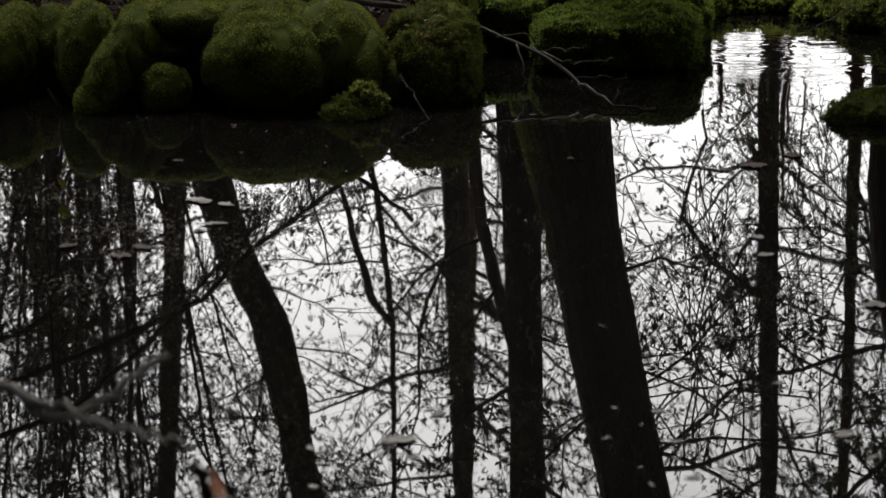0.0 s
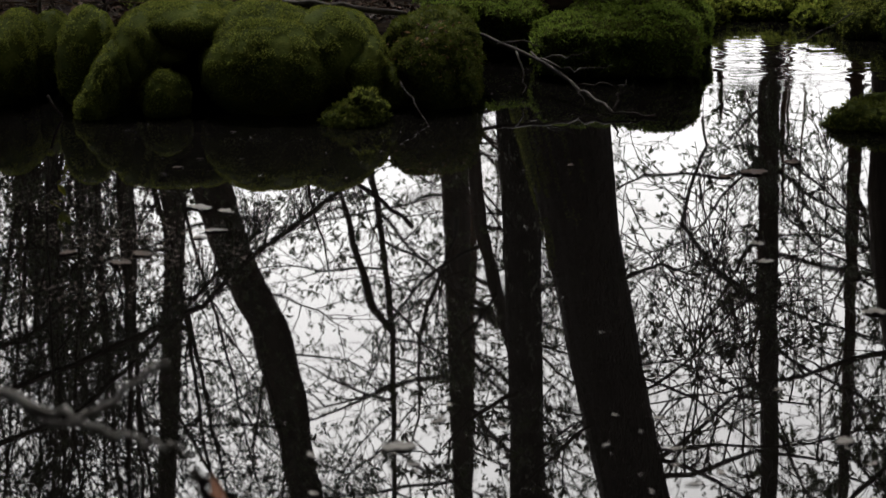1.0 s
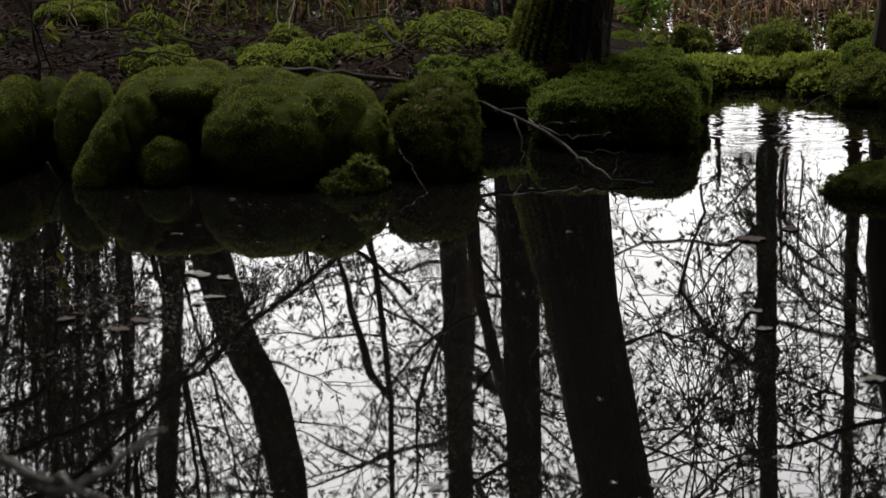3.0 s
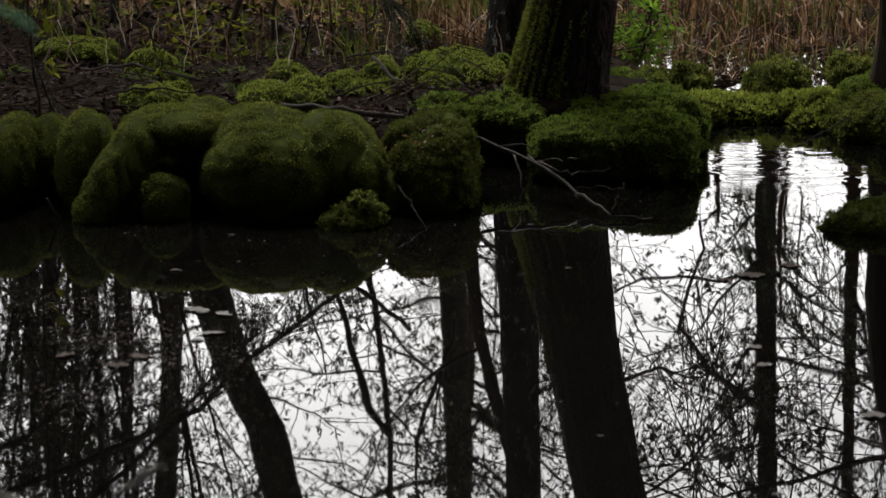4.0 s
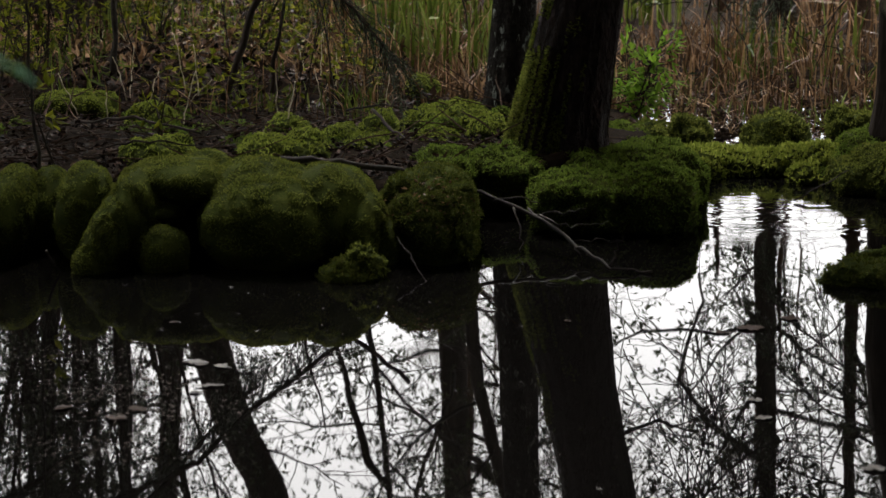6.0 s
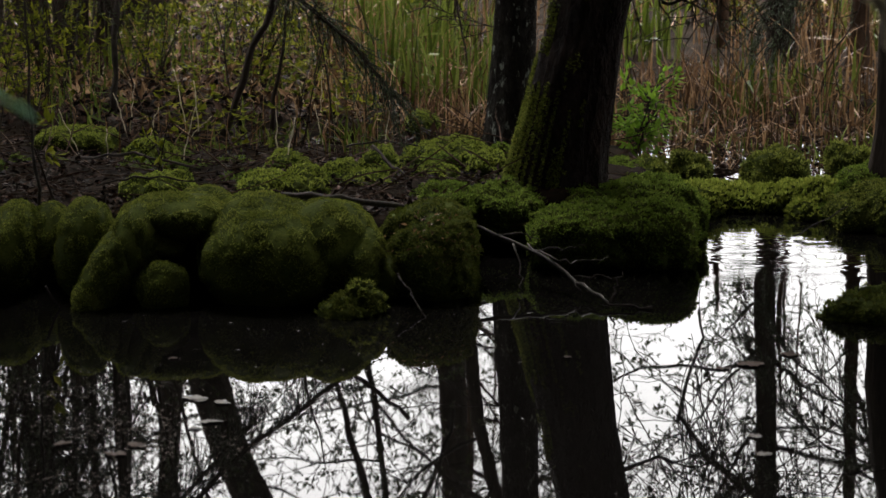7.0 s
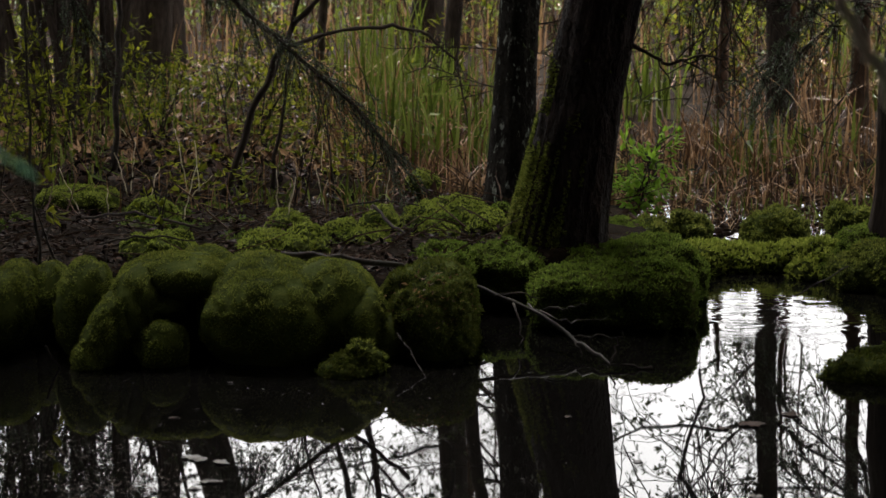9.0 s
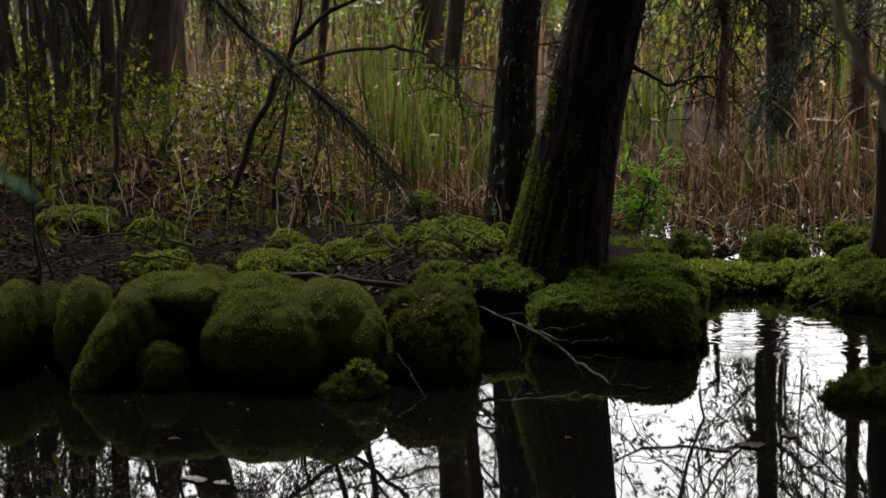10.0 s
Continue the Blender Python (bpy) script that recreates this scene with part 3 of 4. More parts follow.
tree([(0.35, 11, 0.0), (0.37, 11, 0.17), (0.40, 11, 0.9), (0.43, 11, 1.36), (0.49, 11, 3.2), (0.6, 11, 7), (0.65, 11, 11)],
     [0.15, 0.13, 0.113, 0.107, 0.098, 0.075, 0.03], 8, "slender dark tree trunk with pale lichen patches", BARK_LICHEN,
     limbs=24, z=(2.4, 10.5), length=(0.7, 2.0), sides=40, ring=0.04, rough=0.08, r_limb=0.016)
tree([(-2.95, 19, 0.0), (-2.87, 19, 0.2), (-2.74, 19, 1.18), (-2.27, 19, 3.4), (-2.08, 19, 4.05), (-1.78, 19, 4.7), (-1.62, 19, 5.4), (-1.42, 19, 6.67), (-1.25, 19, 9), (-1.2, 19, 13)],
     [0.32, 0.26, 0.22, 0.20, 0.20, 0.195, 0.185, 0.165, 0.13, 0.05], 21, "dark tree with a crooked bent trunk", BARK,
     limbs=36, z=(3.2, 12), length=(1.4, 3.2), sides=28, r_limb=0.017)
tree([(-3.0, 22, 0.0), (-3.05, 22, 2.5), (-3.1, 22, 4.6), (-3.34, 22, 8), (-3.4, 22, 13)], [0.19, 0.15, 0.13, 0.11, 0.05], 22,
     "tall straight dark tree trunk in the wood", BARK, limbs=26, z=(3.0, 12.5), length=(1.2, 2.8))
tree([(-0.22, 20, 0.0), (-0.15, 20, 0.9), (0.09, 20, 3.37), (0.14, 20, 5), (0.19, 20, 7.1), (0.25, 20, 13)], [0.19, 0.16, 0.14, 0.13, 0.11, 0.05], 23,
     "tall dark tree behind the reeds", BARK, limbs=44, z=(2.5, 12.5), length=(1.5, 3.2), r_limb=0.028)
slim = tree([(2.66, 15.7, 0.0), (2.63, 15.7, 0.8), (2.58, 15.7, 1.7), (2.65, 15.7, 3.2), (2.74, 15.7, 5.2), (2.8, 15.7, 10)], [0.12, 0.095, 0.085, 0.08, 0.075, 0.03], 24,
     "thin upright dark tree behind the reeds", BARK, limbs=36, z=(1.5, 9.5), length=(1.0, 2.4), r_limb=0.02)
rng = random.Random(88)
for pts, r in (([(2.58, 15.7, 2.2), (2.26, 15.7, 2.34), (1.95, 15.7, 2.32), (1.63, 15.7, 2.34), (1.37, 15.7, 2.47)], 0.018),
               ([(2.6, 15.7, 3.4), (2.2, 15.7, 3.1), (1.92, 15.7, 2.75), (1.98, 15.7, 2.4), (2.08, 15.7, 2.1), (2.08, 15.7, 1.85)], 0.024)):
    wood, leaf = Buf(), Buf()
    pts = [Vector(p) + rand_dir(rng) * 0.03 for p in pts]
    wood.tube(pts, [r * (1 - 0.12 * i) for i in range(len(pts))], 6)
    for i in range(1, len(pts)):
        for _ in range(2):
            q = pts[i - 1].lerp(pts[i], rng.random())
            limb(wood, leaf, q, (rand_dir(rng) + Vector((0, 0, -0.3))).normalized(), rng.uniform(0.2, 0.45), 0.008, 1, 2, rng, 4, 0.08, (4, 3), 0.0, 0.2, 0.0)
    b = part("limb", wood, TWIG, slim, "crooked bare limb")
    part("foliage", leaf, CROWN_LEAF, b, "few dark leaves")
tree([(3.32, 16, 0.0), (3.33, 16, 0.6), (3.36, 16, 2.2), (3.42, 16, 4.4), (3.42, 16, 5.4), (3.5, 16, 9)], [0.09, 0.07, 0.055, 0.048, 0.045, 0.02], 25,
     "thin upright dark sapling behind the reeds", BARK_FAR, limbs=40, z=(1.4, 8.5), length=(0.9, 2.2), r_limb=0.016)
tree([(2.19, 9.45, 0.05), (2.17, 9.45, 0.4), (2.15, 9.45, 0.85), (2.2, 9.45, 1.3), (2.42, 9.45, 2.3), (2.7, 9.45, 5), (2.9, 9.45, 8)], [0.15, 0.105, 0.09, 0.085, 0.08, 0.06, 0.02], 26,
     "dark leaning tree rising from a mossy foot", BARK, limbs=16, z=(1.6, 7.5), length=(0.7, 1.6), sides=40, ring=0.04, r_limb=0.016)
snag = tree([(-1.12, 17.5, 0.0), (-1.0, 17.5, 1.5), (-0.62, 17.5, 3.0), (-0.5, 17.5, 4.2), (-0.45, 17.5, 9)], [0.042, 0.034, 0.03, 0.027, 0.012], 27,
     "thin dark sapling among the reeds", BARK, limbs=36, z=(1.8, 8.5), length=(1.0, 2.2), r_limb=0.016)
bl = Buf()
bl.tube([Vector(p) for p in ((-0.5, 17.5, 4.3), (-0.68, 17.5, 4.0), (-0.76, 17.5, 3.72), (-0.84, 17.5, 3.4), (-0.96, 17.5, 2.9))], [0.03, 0.04, 0.035, 0.03, 0.02], 7)
part("broken_limb", bl, TWIG, snag, "broken limb hanging down")
tree([(0.0, 16.5, 0.0), (0.15, 16.5, 1.6), (0.3, 16.5, 3.0), (0.62, 16.5, 4.3), (0.8, 16.5, 5.2), (1.1, 16.5, 9)], [0.07, 0.065, 0.06, 0.055, 0.045, 0.015], 28,
     "slanting thin dark tree among the reeds", BARK, limbs=24, z=(2.2, 8.5), length=(1.0, 2.2), r_limb=0.018)


for x, y, h, r in ((3.11, 18.0, 3.3, 0.03), (3.19, 18.2, 3.2, 0.016), (2.5, 18.0, 2.4, 0.045), (3.36, 18.4, 4.2, 0.012), (1.28, 18.0, 4.6, 0.02)):
    tree([(x, y, 0.0), (x + 0.03, y, h * 0.4), (x - 0.01, y, h * 0.75), (x + 0.04, y, h)], [r * 1.3, r, r * 0.8, r * 0.3], int(x * 100), "thin bare upright stem among the reeds", BARK_FAR,
         limbs=7, z=(1.8, h - 0.1), length=(0.3, 0.8), leaves=2, kids=(5, 3), sides=8, r_limb=0.007, group="thin stems in the reeds")


def spruce(seed, h, r0, reach, dense=1.0, coarse=1.0):
    """A spruce: whorls of drooping boughs with needled side twigs."""
    rng = random.Random(seed)
    ob = thing("spruce_tree", "dense dark green spruce with drooping boughs, mostly unseen copies that block light", "tree", "spruces in the wood")
    path = [Vector((0, 0, 0)), Vector((0.05, 0, h * 0.5)), Vector((0, 0.05, h))]
    part("trunk", trunk_mesh(path, [r0, r0 * 0.6, 0.015], rng, 14, 0.25, 0.06, 0.4), BARK, ob, smooth=True)
    wood, leaf = Buf(), Buf()
    z = 0.7
    while z < h - 0.3:
        ln = reach * (1 - z / h) ** 0.8 + 0.25
        for k in range(rng.randint(4, 6)):
            a = rng.uniform(0, 2 * math.pi)
            d = Vector((math.cos(a), math.sin(a), rng.uniform(-0.25, 0.15)))
            pts = wander(Vector((0, 0, z)), d.normalized(), ln * rng.uniform(0.7, 1.1), 6, rng, 0.08, -0.05)
            wood.tube(pts, [0.016 * (1 - i / 7) + 0.003 for i in range(7)], 3, cap=False)
            for i in range(1, 7):
                ax = (pts[i] - pts[i - 1]).normalized()
                sd = ax.cross(Vector((0, 0, 1))).normalized()
                for s in (-1, 1):
                    for _ in range(2):
                        q = pts[i - 1].lerp(pts[i], rng.random())
                        tl = ln * 0.32 * (1.1 - i / 8) * rng.uniform(0.6, 1.2)
                        e = (ax * 0.7 + sd * s + Vector((0, 0, rng.uniform(-0.5, 0.05)))).normalized()
                        tw = wander(q, e, tl, 3, rng, 0.1, -0.08)
                        wood.tube(tw, [0.005, 0.004, 0.003, 0.002], 3, cap=False)
                        for _ in range(int((6 + tl * 34) * dense)):
                            u = rng.random() * 2.999
                            m = tw[int(u)].lerp(tw[int(u) + 1], u - int(u))
                            nd = (e * 0.6 + rand_dir(rng)).normalized()
                            leaf.blade(m, nd, nd.cross(rand_dir(rng)).normalized(), rng.uniform(0.02, 0.04) * coarse, 0.007 * coarse * 1.3)
        z += rng.uniform(0.22, 0.36)
    part("branchwork", wood, TWIG, ob)
    part("foliage", leaf, NEEDLE, ob, "dark green needles", kind="stuff")
    return ob


sp = spruce(41, 7.5, 0.11, 1.5, 0.22, 2.0)
sp.location = (-6.6, 14.5, 0.1)
rng = random.Random(77)
for x, y in ((-7.4, 18.0), (5.4, 20.0), (6.5, 14.0), (7.5, 25)):
    s = copy_thing(sp, pose(x, y, 0.1, 0, 0, rng.uniform(0, 360)))
    s.scale = (1, 1, rng.uniform(0.77, 0.98))


def thicket_tree(seed, at):
    """A slim understorey tree: a few steep stems full of leafy twigs."""
    rng = random.Random(seed)
    ob = thing("understorey_tree", "slim many-stemmed understorey tree with small dark leaves", "tree", "understorey trees", at=at)
    leaf = Buf()
    for k in range(rng.randint(3, 4)):
        d = Vector((rng.gauss(0, 0.10), rng.gauss(0, 0.10), 1)).normalized()
        pts = wander(Vector((rng.uniform(-0.2, 0.2), rng.uniform(-0.2, 0.2), -0.1)), d, rng.uniform(5.0, 8.0), 10, rng, 0.07, 0.05)
        r = rng.uniform(0.022, 0.045)
        stem = Buf()
        stem.tube(pts, [r * (1 - 0.085 * i) for i in range(11)], 6, cap=False)
        st = part("stem", stem, BARK, ob)
        wood = Buf()
        for _ in range(11):
            u = 2.2 + rng.random() * 7.79
            q = pts[int(u)].lerp(pts[int(u) + 1], u - int(u))
            a = rng.uniform(0, 6.28)
            limb(wood, leaf, q, Vector((math.cos(a), math.sin(a), rng.uniform(0.1, 1.4))).normalized(), rng.uniform(0.6, 1.3), 0.009, 0, 2, rng, 5, 0.05, (6, 5), 0.05, 0.2)
        part("branchwork", wood, TWIG, st, kind="stuff")
    part("crown", leaf, CROWN_LEAF, ob, "small dark leaves")
    return ob


under = [thicket_tree(610 + i, (-2.78 - 0.56 * i, 15.6 + 1.1 * i, 0.1)) for i in range(4)]
for k in range(5):
    y = rng.uniform(15.5, 23.5)
    x = rng.uniform(-0.228, -0.172) * y
    c = copy_thing(under[k % 4], pose(x, y, 0.1, 0, 0, rng.uniform(0, 360)))
    c.scale = [rng.uniform(0.8, 1.1)] * 3

# plain tree forms, copied through the wood beyond and behind
forms = []
for i in range(4):
    rng2 = random.Random(100 + i)
    b1, b2 = rng2.uniform(-0.3, 0.3), rng2.uniform(-0.3, 0.3)
    forms.append(tree([(0, 0, -0.1), (b1 * 0.3, 0, 2), (b1, b2 * 0.4, 5), (b1 * 0.8, b2, 9), (b1, b2, 14)], [0.2, 0.13, 0.11, 0.085, 0.03], 200 + i,
                      "bare-stemmed brown tree in the wood beyond", BARK_FAR, limbs=30, z=(2.0, 13.5), length=(1.2, 3.0), r_limb=0.024, kids=(7, 6), 
                      at=((-13.0, -10.5, 10.5, 13.0)[i], 36 + i, 0.2), group="trees of the wood", sides=12, ring=0.3, leaves=5))
for k in range(34):
    y = rng.uniform(26, 55)
    x = rng.uniform(-0.30 * y - 4, 0.30 * y + 4)
    s = rng.uniform(0.4, 0.7)
    if -0.1 < x / y < -0.02 or 0.08 < x / y < 0.16 or 0.17 < x / y < 0.2:
        continue
    c = copy_thing(forms[k % 4], pose(x, y, 0.15, 0, 0, rng.uniform(0, 360)))
    c.scale = (s, s, rng.uniform(0.8, 1.15))
# unseen wood behind and beside the camera, added to keep light off the bank's front
for k in range(80):
    a = radians(rng.uniform(150, 390))
    d = rng.uniform(6.5, 22)
    x, y = d * math.cos(a), d * math.sin(a) + 1.0
    if y > 3 and abs(x) < 5:
        continue
    c = copy_thing(sp if k % 6 else forms[k % 4], pose(x, y - 1.5, 0.1, 0, 0, rng.uniform(0, 360)))
    c.scale = (1.5, 1.5, 1.6)

# two closer rows of unseen spruces, added where light leaked between the trees
for k in range(40):
    a = radians(168 + 204 * (k / 22 if k < 23 else (k - 22.5) / 17) + rng.uniform(-3, 3))
    d = 9.6 if k < 23 else 7.2
    copy_thing(sp, pose(d * math.cos(a), d * math.sin(a) * 0.8 + 1.0, 0.1, 0, 0, rng.uniform(0, 360))).scale = (1.5, 1.5, 1.5)
# tall leafy trees out of view, added so their crowns block skylight over the pond
sky_blocker = tree([(0, 0, -0.2), (0.1, 0, 4), (0, 0.1, 9), (0, 0, 12)], [0.3, 0.22, 0.15, 0.05], 301, "unseen tall tree, its dense dark crown added to block sky light", BARK,
            limbs=34, z=(6.2, 11.5), length=(3.0, 5.0), leaves=14, leaf_len=0.2, kids=(9, 7), r_limb=0.05, at=(-5.2, 3.2, 0.0), lift=0.0, group="trees roofing the pond")
for x, y in ((-2.4, 1.2), (2.5, 1.0), (-3.0, 4.0), (3.1, 4.1), (-1.5, -2.2), (1.7, -2.4), (5.4, 3.2), (3.4, -3.5), (-5.5, -1.5), (7.2, -0.5), (-8.5, 7.5), (9.0, 7.0), (-3.4, 6.3), (3.4, 6.3), (-6.2, 7.0), (4.6, 9.3), (0.5, -7.0), 
             (-4.5, -6.0), (5.0, -6.5), (-9.5, 1.5), (10.0, 2.0), (-11.5, 11.0), (10.0, 13.0), (-6.8, 2.0)):
    copy_thing(sky_blocker, pose(x, y, 0.0, 0, 0, rng.uniform(0, 360)))
# taller unseen copies further back, also added to dim the sky
for x, y in ((-9.5, 19.0), (6.4, 18.0), (-7.5, 23.5), (7.8, 23.5)):
    copy_thing(sky_blocker, pose(x, y, 0.0, 0, 0, rng.uniform(0, 360))).scale = (1.15, 1.15, 1.6)
def needle_bough(parent, pts, twigs, reach, rng, needle=0.02, thick=0.018, hang=0.35, mat=NEEDLE):
    """A drooping conifer bough: side twigs along pts, set with needles."""
    wood, leaf = Buf(), Buf()
    wood.tube(pts, [thick * (1 - 0.8 * i / len(pts)) for i in range(len(pts))], 5)
    for i in range(1, len(pts)):
        ax = (pts[i] - pts[i - 1]).normalized()
        for _ in range(twigs):
            q = pts[i - 1].lerp(pts[i], rng.random())
            e = (ax * 0.8 + rand_dir(rng) * 0.7 + Vector((0, 0, -hang))).normalized()
            tl = rng.uniform(*reach)
            twg = wander(q, e, tl, 4, rng, 0.14, -0.06)
            wood.tube(twg, [0.0028, 0.0024, 0.002, 0.0016, 0.001], 3, cap=False)
            for _ in range(int(tl * 230)):
                u = rng.random() * 3.999
                m = twg[int(u)].lerp(twg[int(u) + 1], u - int(u))
                nd = (e * 0.6 + rand_dir(rng)).normalized()
                leaf.blade(m, nd, nd.cross(rand_dir(rng)).normalized(), needle * rng.uniform(0.6, 1.2), needle * 0.2)
    b = part("bough", wood, TWIG, parent)
    part("foliage", leaf, mat, b, "fine dark green needles", kind="stuff")


# a spruce beside the view whose boughs droop across the reeds
rng = random.Random(52)
over = thing("spruce_tree", "spruce with long drooping boughs over the undergrowth", "tree", "spruces in the wood")
part("trunk", trunk_mesh([Vector((-2.75, 10.2, 0.0)), Vector((-2.72, 10.2, 3)), Vector((-2.7, 10.2, 8))], [0.14, 0.1, 0.03], rng, 20, 0.12, 0.06, 0.4), BARK, over, smooth=True)
for bough in ([(-2.73, 10.2, 2.3), (-2.0, 10.0, 1.95), (-1.25, 9.8, 1.55), (-0.98, 9.7, 1.25), (-0.68, 9.6, 1.0), (-0.43, 9.5, 0.8), (-0.22, 9.4, 0.55)],
              [(-2.73, 10.2, 2.0), (-2.2, 9.9, 1.75), (-1.85, 9.7, 1.45), (-1.7, 9.6, 1.15)],
              [(-2.73, 10.2, 2.6), (-2.0, 10.3, 2.3), (-1.5, 10.4, 1.85), (-1.2, 10.4, 1.5), (-1.0, 10.4, 1.3)]):
    needle_bough(over, [Vector(p) for p in bough], 34, (0.16, 0.42), rng)

# ---- reeds and marsh plants ----
rng = random.Random(9)


def reed_bed(mat, count, name, label, hgt, width, area, lean, clump=0.5):
    b = Buf()
    while len(b.f) < count * 4:
        x, y = rng.uniform(area[0], area[1]) , rng.uniform(area[2], area[3])
        x *= y / 14
        if noise.noise(Vector((x * 0.8, y * 0.8, hgt * 9))) < -clump * 0.5:
            continue
        z = max(height(x, y), -0.05)
        tall = hgt * rng.uniform(0.5, 1.15) * (0.5 + 0.5 * smoothstep(12.6, 17.5, y))
        a = rng.uniform(0, 6.28)
        tip = Vector((math.cos(a), math.sin(a), 0)) * lean * rng.random() ** 1.5
        w0 = width * rng.uniform(0.6, 1.3)
        side = Vector((math.cos(a + 1.57 + rng.uniform(-1, 1)), math.sin(a + 1.57) * 0.4, 0)).normalized()
        if rng.random() < 0.22:  # a snapped stalk whose top hangs over
            h1 = tall * rng.uniform(0.25, 0.6)
            out = Vector((math.cos(a), math.sin(a), 0)) * (tall - h1)
            k1 = Vector((x, y, z)) + Vector((out.x * 0.15, out.y * 0.15, h1))
            pts = [Vector((x, y, z)), k1, k1 + out * 0.5 + Vector((0, 0, rng.uniform(-0.2, 0.15) * tall)), k1 + out + Vector((0, 0, -rng.random() * h1))]
            b.ribbon(pts, [w0, w0, w0 * 0.8, w0 * 0.2], Vector((-math.sin(a) * 0.8, math.cos(a) * 0.3, 0.5)).normalized())
            continue
        pts = [Vector((x, y, z)) + tip * (t * t) * tall + Vector((0, 0, tall * t * (1 - 0.25 * t * tip.length))) for t in (0, 0.3, 0.55, 0.8, 1)]
        b.ribbon(pts, [w0, w0, w0 * 0.85, w0 * 0.5, w0 * 0.08], side)
    return whole(name, b, mat, label, "reeds", kind="stuff")


reed_bed(REED_GREEN, 760, "green_reeds", "fresh green reed blades standing in the marsh", 0.85, 0.022, (-0.55, 4.5, 13.4, 18.5), 0.4, -0.3)
reed_bed(REED_BROWN, 1100, "dead_reeds", "dead brown reed stalks in the marsh", 0.8, 0.013, (-0.9, 4.5, 13.0, 19), 1.1, -0.1)
reed_bed(REED_BROWN, 900, "far_dead_reeds", "pale dead reeds at the far side of the marsh", 0.85, 0.018, (-2.6, 4.5, 21, 33), 0.5, 0.2)
reed_bed(REED_BROWN, 1700, "broken_reeds", "low broken brown reeds by the water", 0.5, 0.011, (-0.6, 3.2, 11.6, 15), 1.4, 1.3)
reed_bed(REED_BROWN, 300, "dry_grass", "sparse dry brown grass stalks on the forest floor", 0.55, 0.008, (-2.9, -0.5, 10.6, 17), 1.2, 0.6)
reed_bed(REED_GREEN, 110, "green_reed_clump", "bright green reed clump before the tall tree", 1.2, 0.02, (-0.75, 0.0, 14, 17.5), 0.4, -0.2)
reed_bed(REED_GREEN, 240, "green_grass", "sparse fresh green grass blades on the forest floor", 0.5, 0.012, (-2.9, -0.4, 10.8, 18), 0.6, -0.1)
reed_bed(REED_BROWN, 900, "fallen_sedge", "fallen brown sedge at the edge of the channel", 0.24, 0.010, (0.9, 3.3, 10.75, 12.6), 1.5, -0.05)
reed_bed(REED_GREEN, 300, "sedge_tufts", "short green sedge at the edge of the channel", 0.36, 0.011, (0.9, 3.3, 10.9, 13.2), 0.7, -0.2)
reed_bed(REED_GREEN, 350, "marsh_grass", "short green grass among undergrowth", 0.35, 0.012, (-4, -0.3, 11.0, 20), 0.8, -0.1)


thicket_leaf, thicket_stem = Buf(), Buf()
for _ in range(1500):
    y = rng.uniform(25, 50)
    x = rng.uniform(-0.33, 0.33) * y
    p = Vector((x, y, height(x, y)))
    tall = rng.uniform(0.8, 2.6)
    pts = wander(p, Vector((rng.uniform(-0.3, 0.3), 0, 1)).normalized(), tall, 5, rng, 0.15)
    thicket_stem.tube(pts, [0.02, 0.017, 0.014, 0.011, 0.008, 0.004], 3, cap=False)
    for _ in range(24):
        u = rng.random() * 4.99
        m = pts[int(u)].lerp(pts[int(u) + 1], u - int(u)) + rand_dir(rng) * 0.3
        nd = rand_dir(rng)
        thicket_leaf.blade(m, nd, nd.cross(rand_dir(rng)).normalized(), rng.uniform(0.06, 0.15), 0.05, 0.2)
whole("thicket_stems", thicket_stem, BARK_FAR, "brown brushwood stems in the wood beyond", "brushwood", kind="stuff")
whole("thicket_leaves", thicket_leaf, REED_GREEN, "yellow-green leaves of the thicket beyond", "brushwood", kind="stuff")


cover = Buf()
for _ in range(2600):
    y = rng.uniform(11.0, 21)
    x = rng.uniform(-0.25, -0.03) * y
    if noise.noise(Vector((x * 1.1, y * 0.7, 2.2))) < 0.0:
        continue
    p = Vector((x, y, height(x, y) + rng.uniform(0.02, 0.3)))
    for _ in range(3):
        nd = Vector((rng.uniform(-1, 1), rng.uniform(-1, 1), rng.uniform(-0.2, 0.5))).normalized()
        cover.blade(p, nd, nd.cross(Vector((rng.uniform(-.4, .4), 0, 1))).normalized(), rng.uniform(0.04, 0.09), 0.038, 0.2)
whole("ground_cover", cover, LEAF, "small yellow-green herb leaves over the forest floor", "herbs", kind="stuff")


def brush_stem(seed, at):
    """A thin bare stem with a few side twigs."""
    rng = random.Random(seed)
    ob = thing("bare_sapling", "thin dark bare sapling stem in the undergrowth", "sapling", "saplings in the undergrowth", at=at)
    d = Vector((rng.gauss(0, 0.35), rng.gauss(0, 0.3), 1)).normalized()
    b = Buf()
    pts = wander(Vector((0, 0, -0.05)), d, rng.uniform(0.7, 1.6), 6, rng, 0.13)
    b.tube(pts, [0.008 * (1 - i / 7.5) for i in range(7)], 4, cap=False)
    part("stem", b, TWIG, ob)
    for _ in range(4):
        k, b = rng.randint(2, 5), Buf()
        b.tube(wander(pts[k], (d + rand_dir(rng)).normalized(), rng.uniform(0.15, 0.5), 3, rng, 0.15), [0.004, 0.0035, 0.003, 0.0015], 3, cap=False)
        part("side_twig", b, TWIG, ob)
    return ob


stems = [brush_stem(500 + i, (-2.4 + 0.5 * i, 12.0 + 0.6 * i, 0.15)) for i in range(5)]
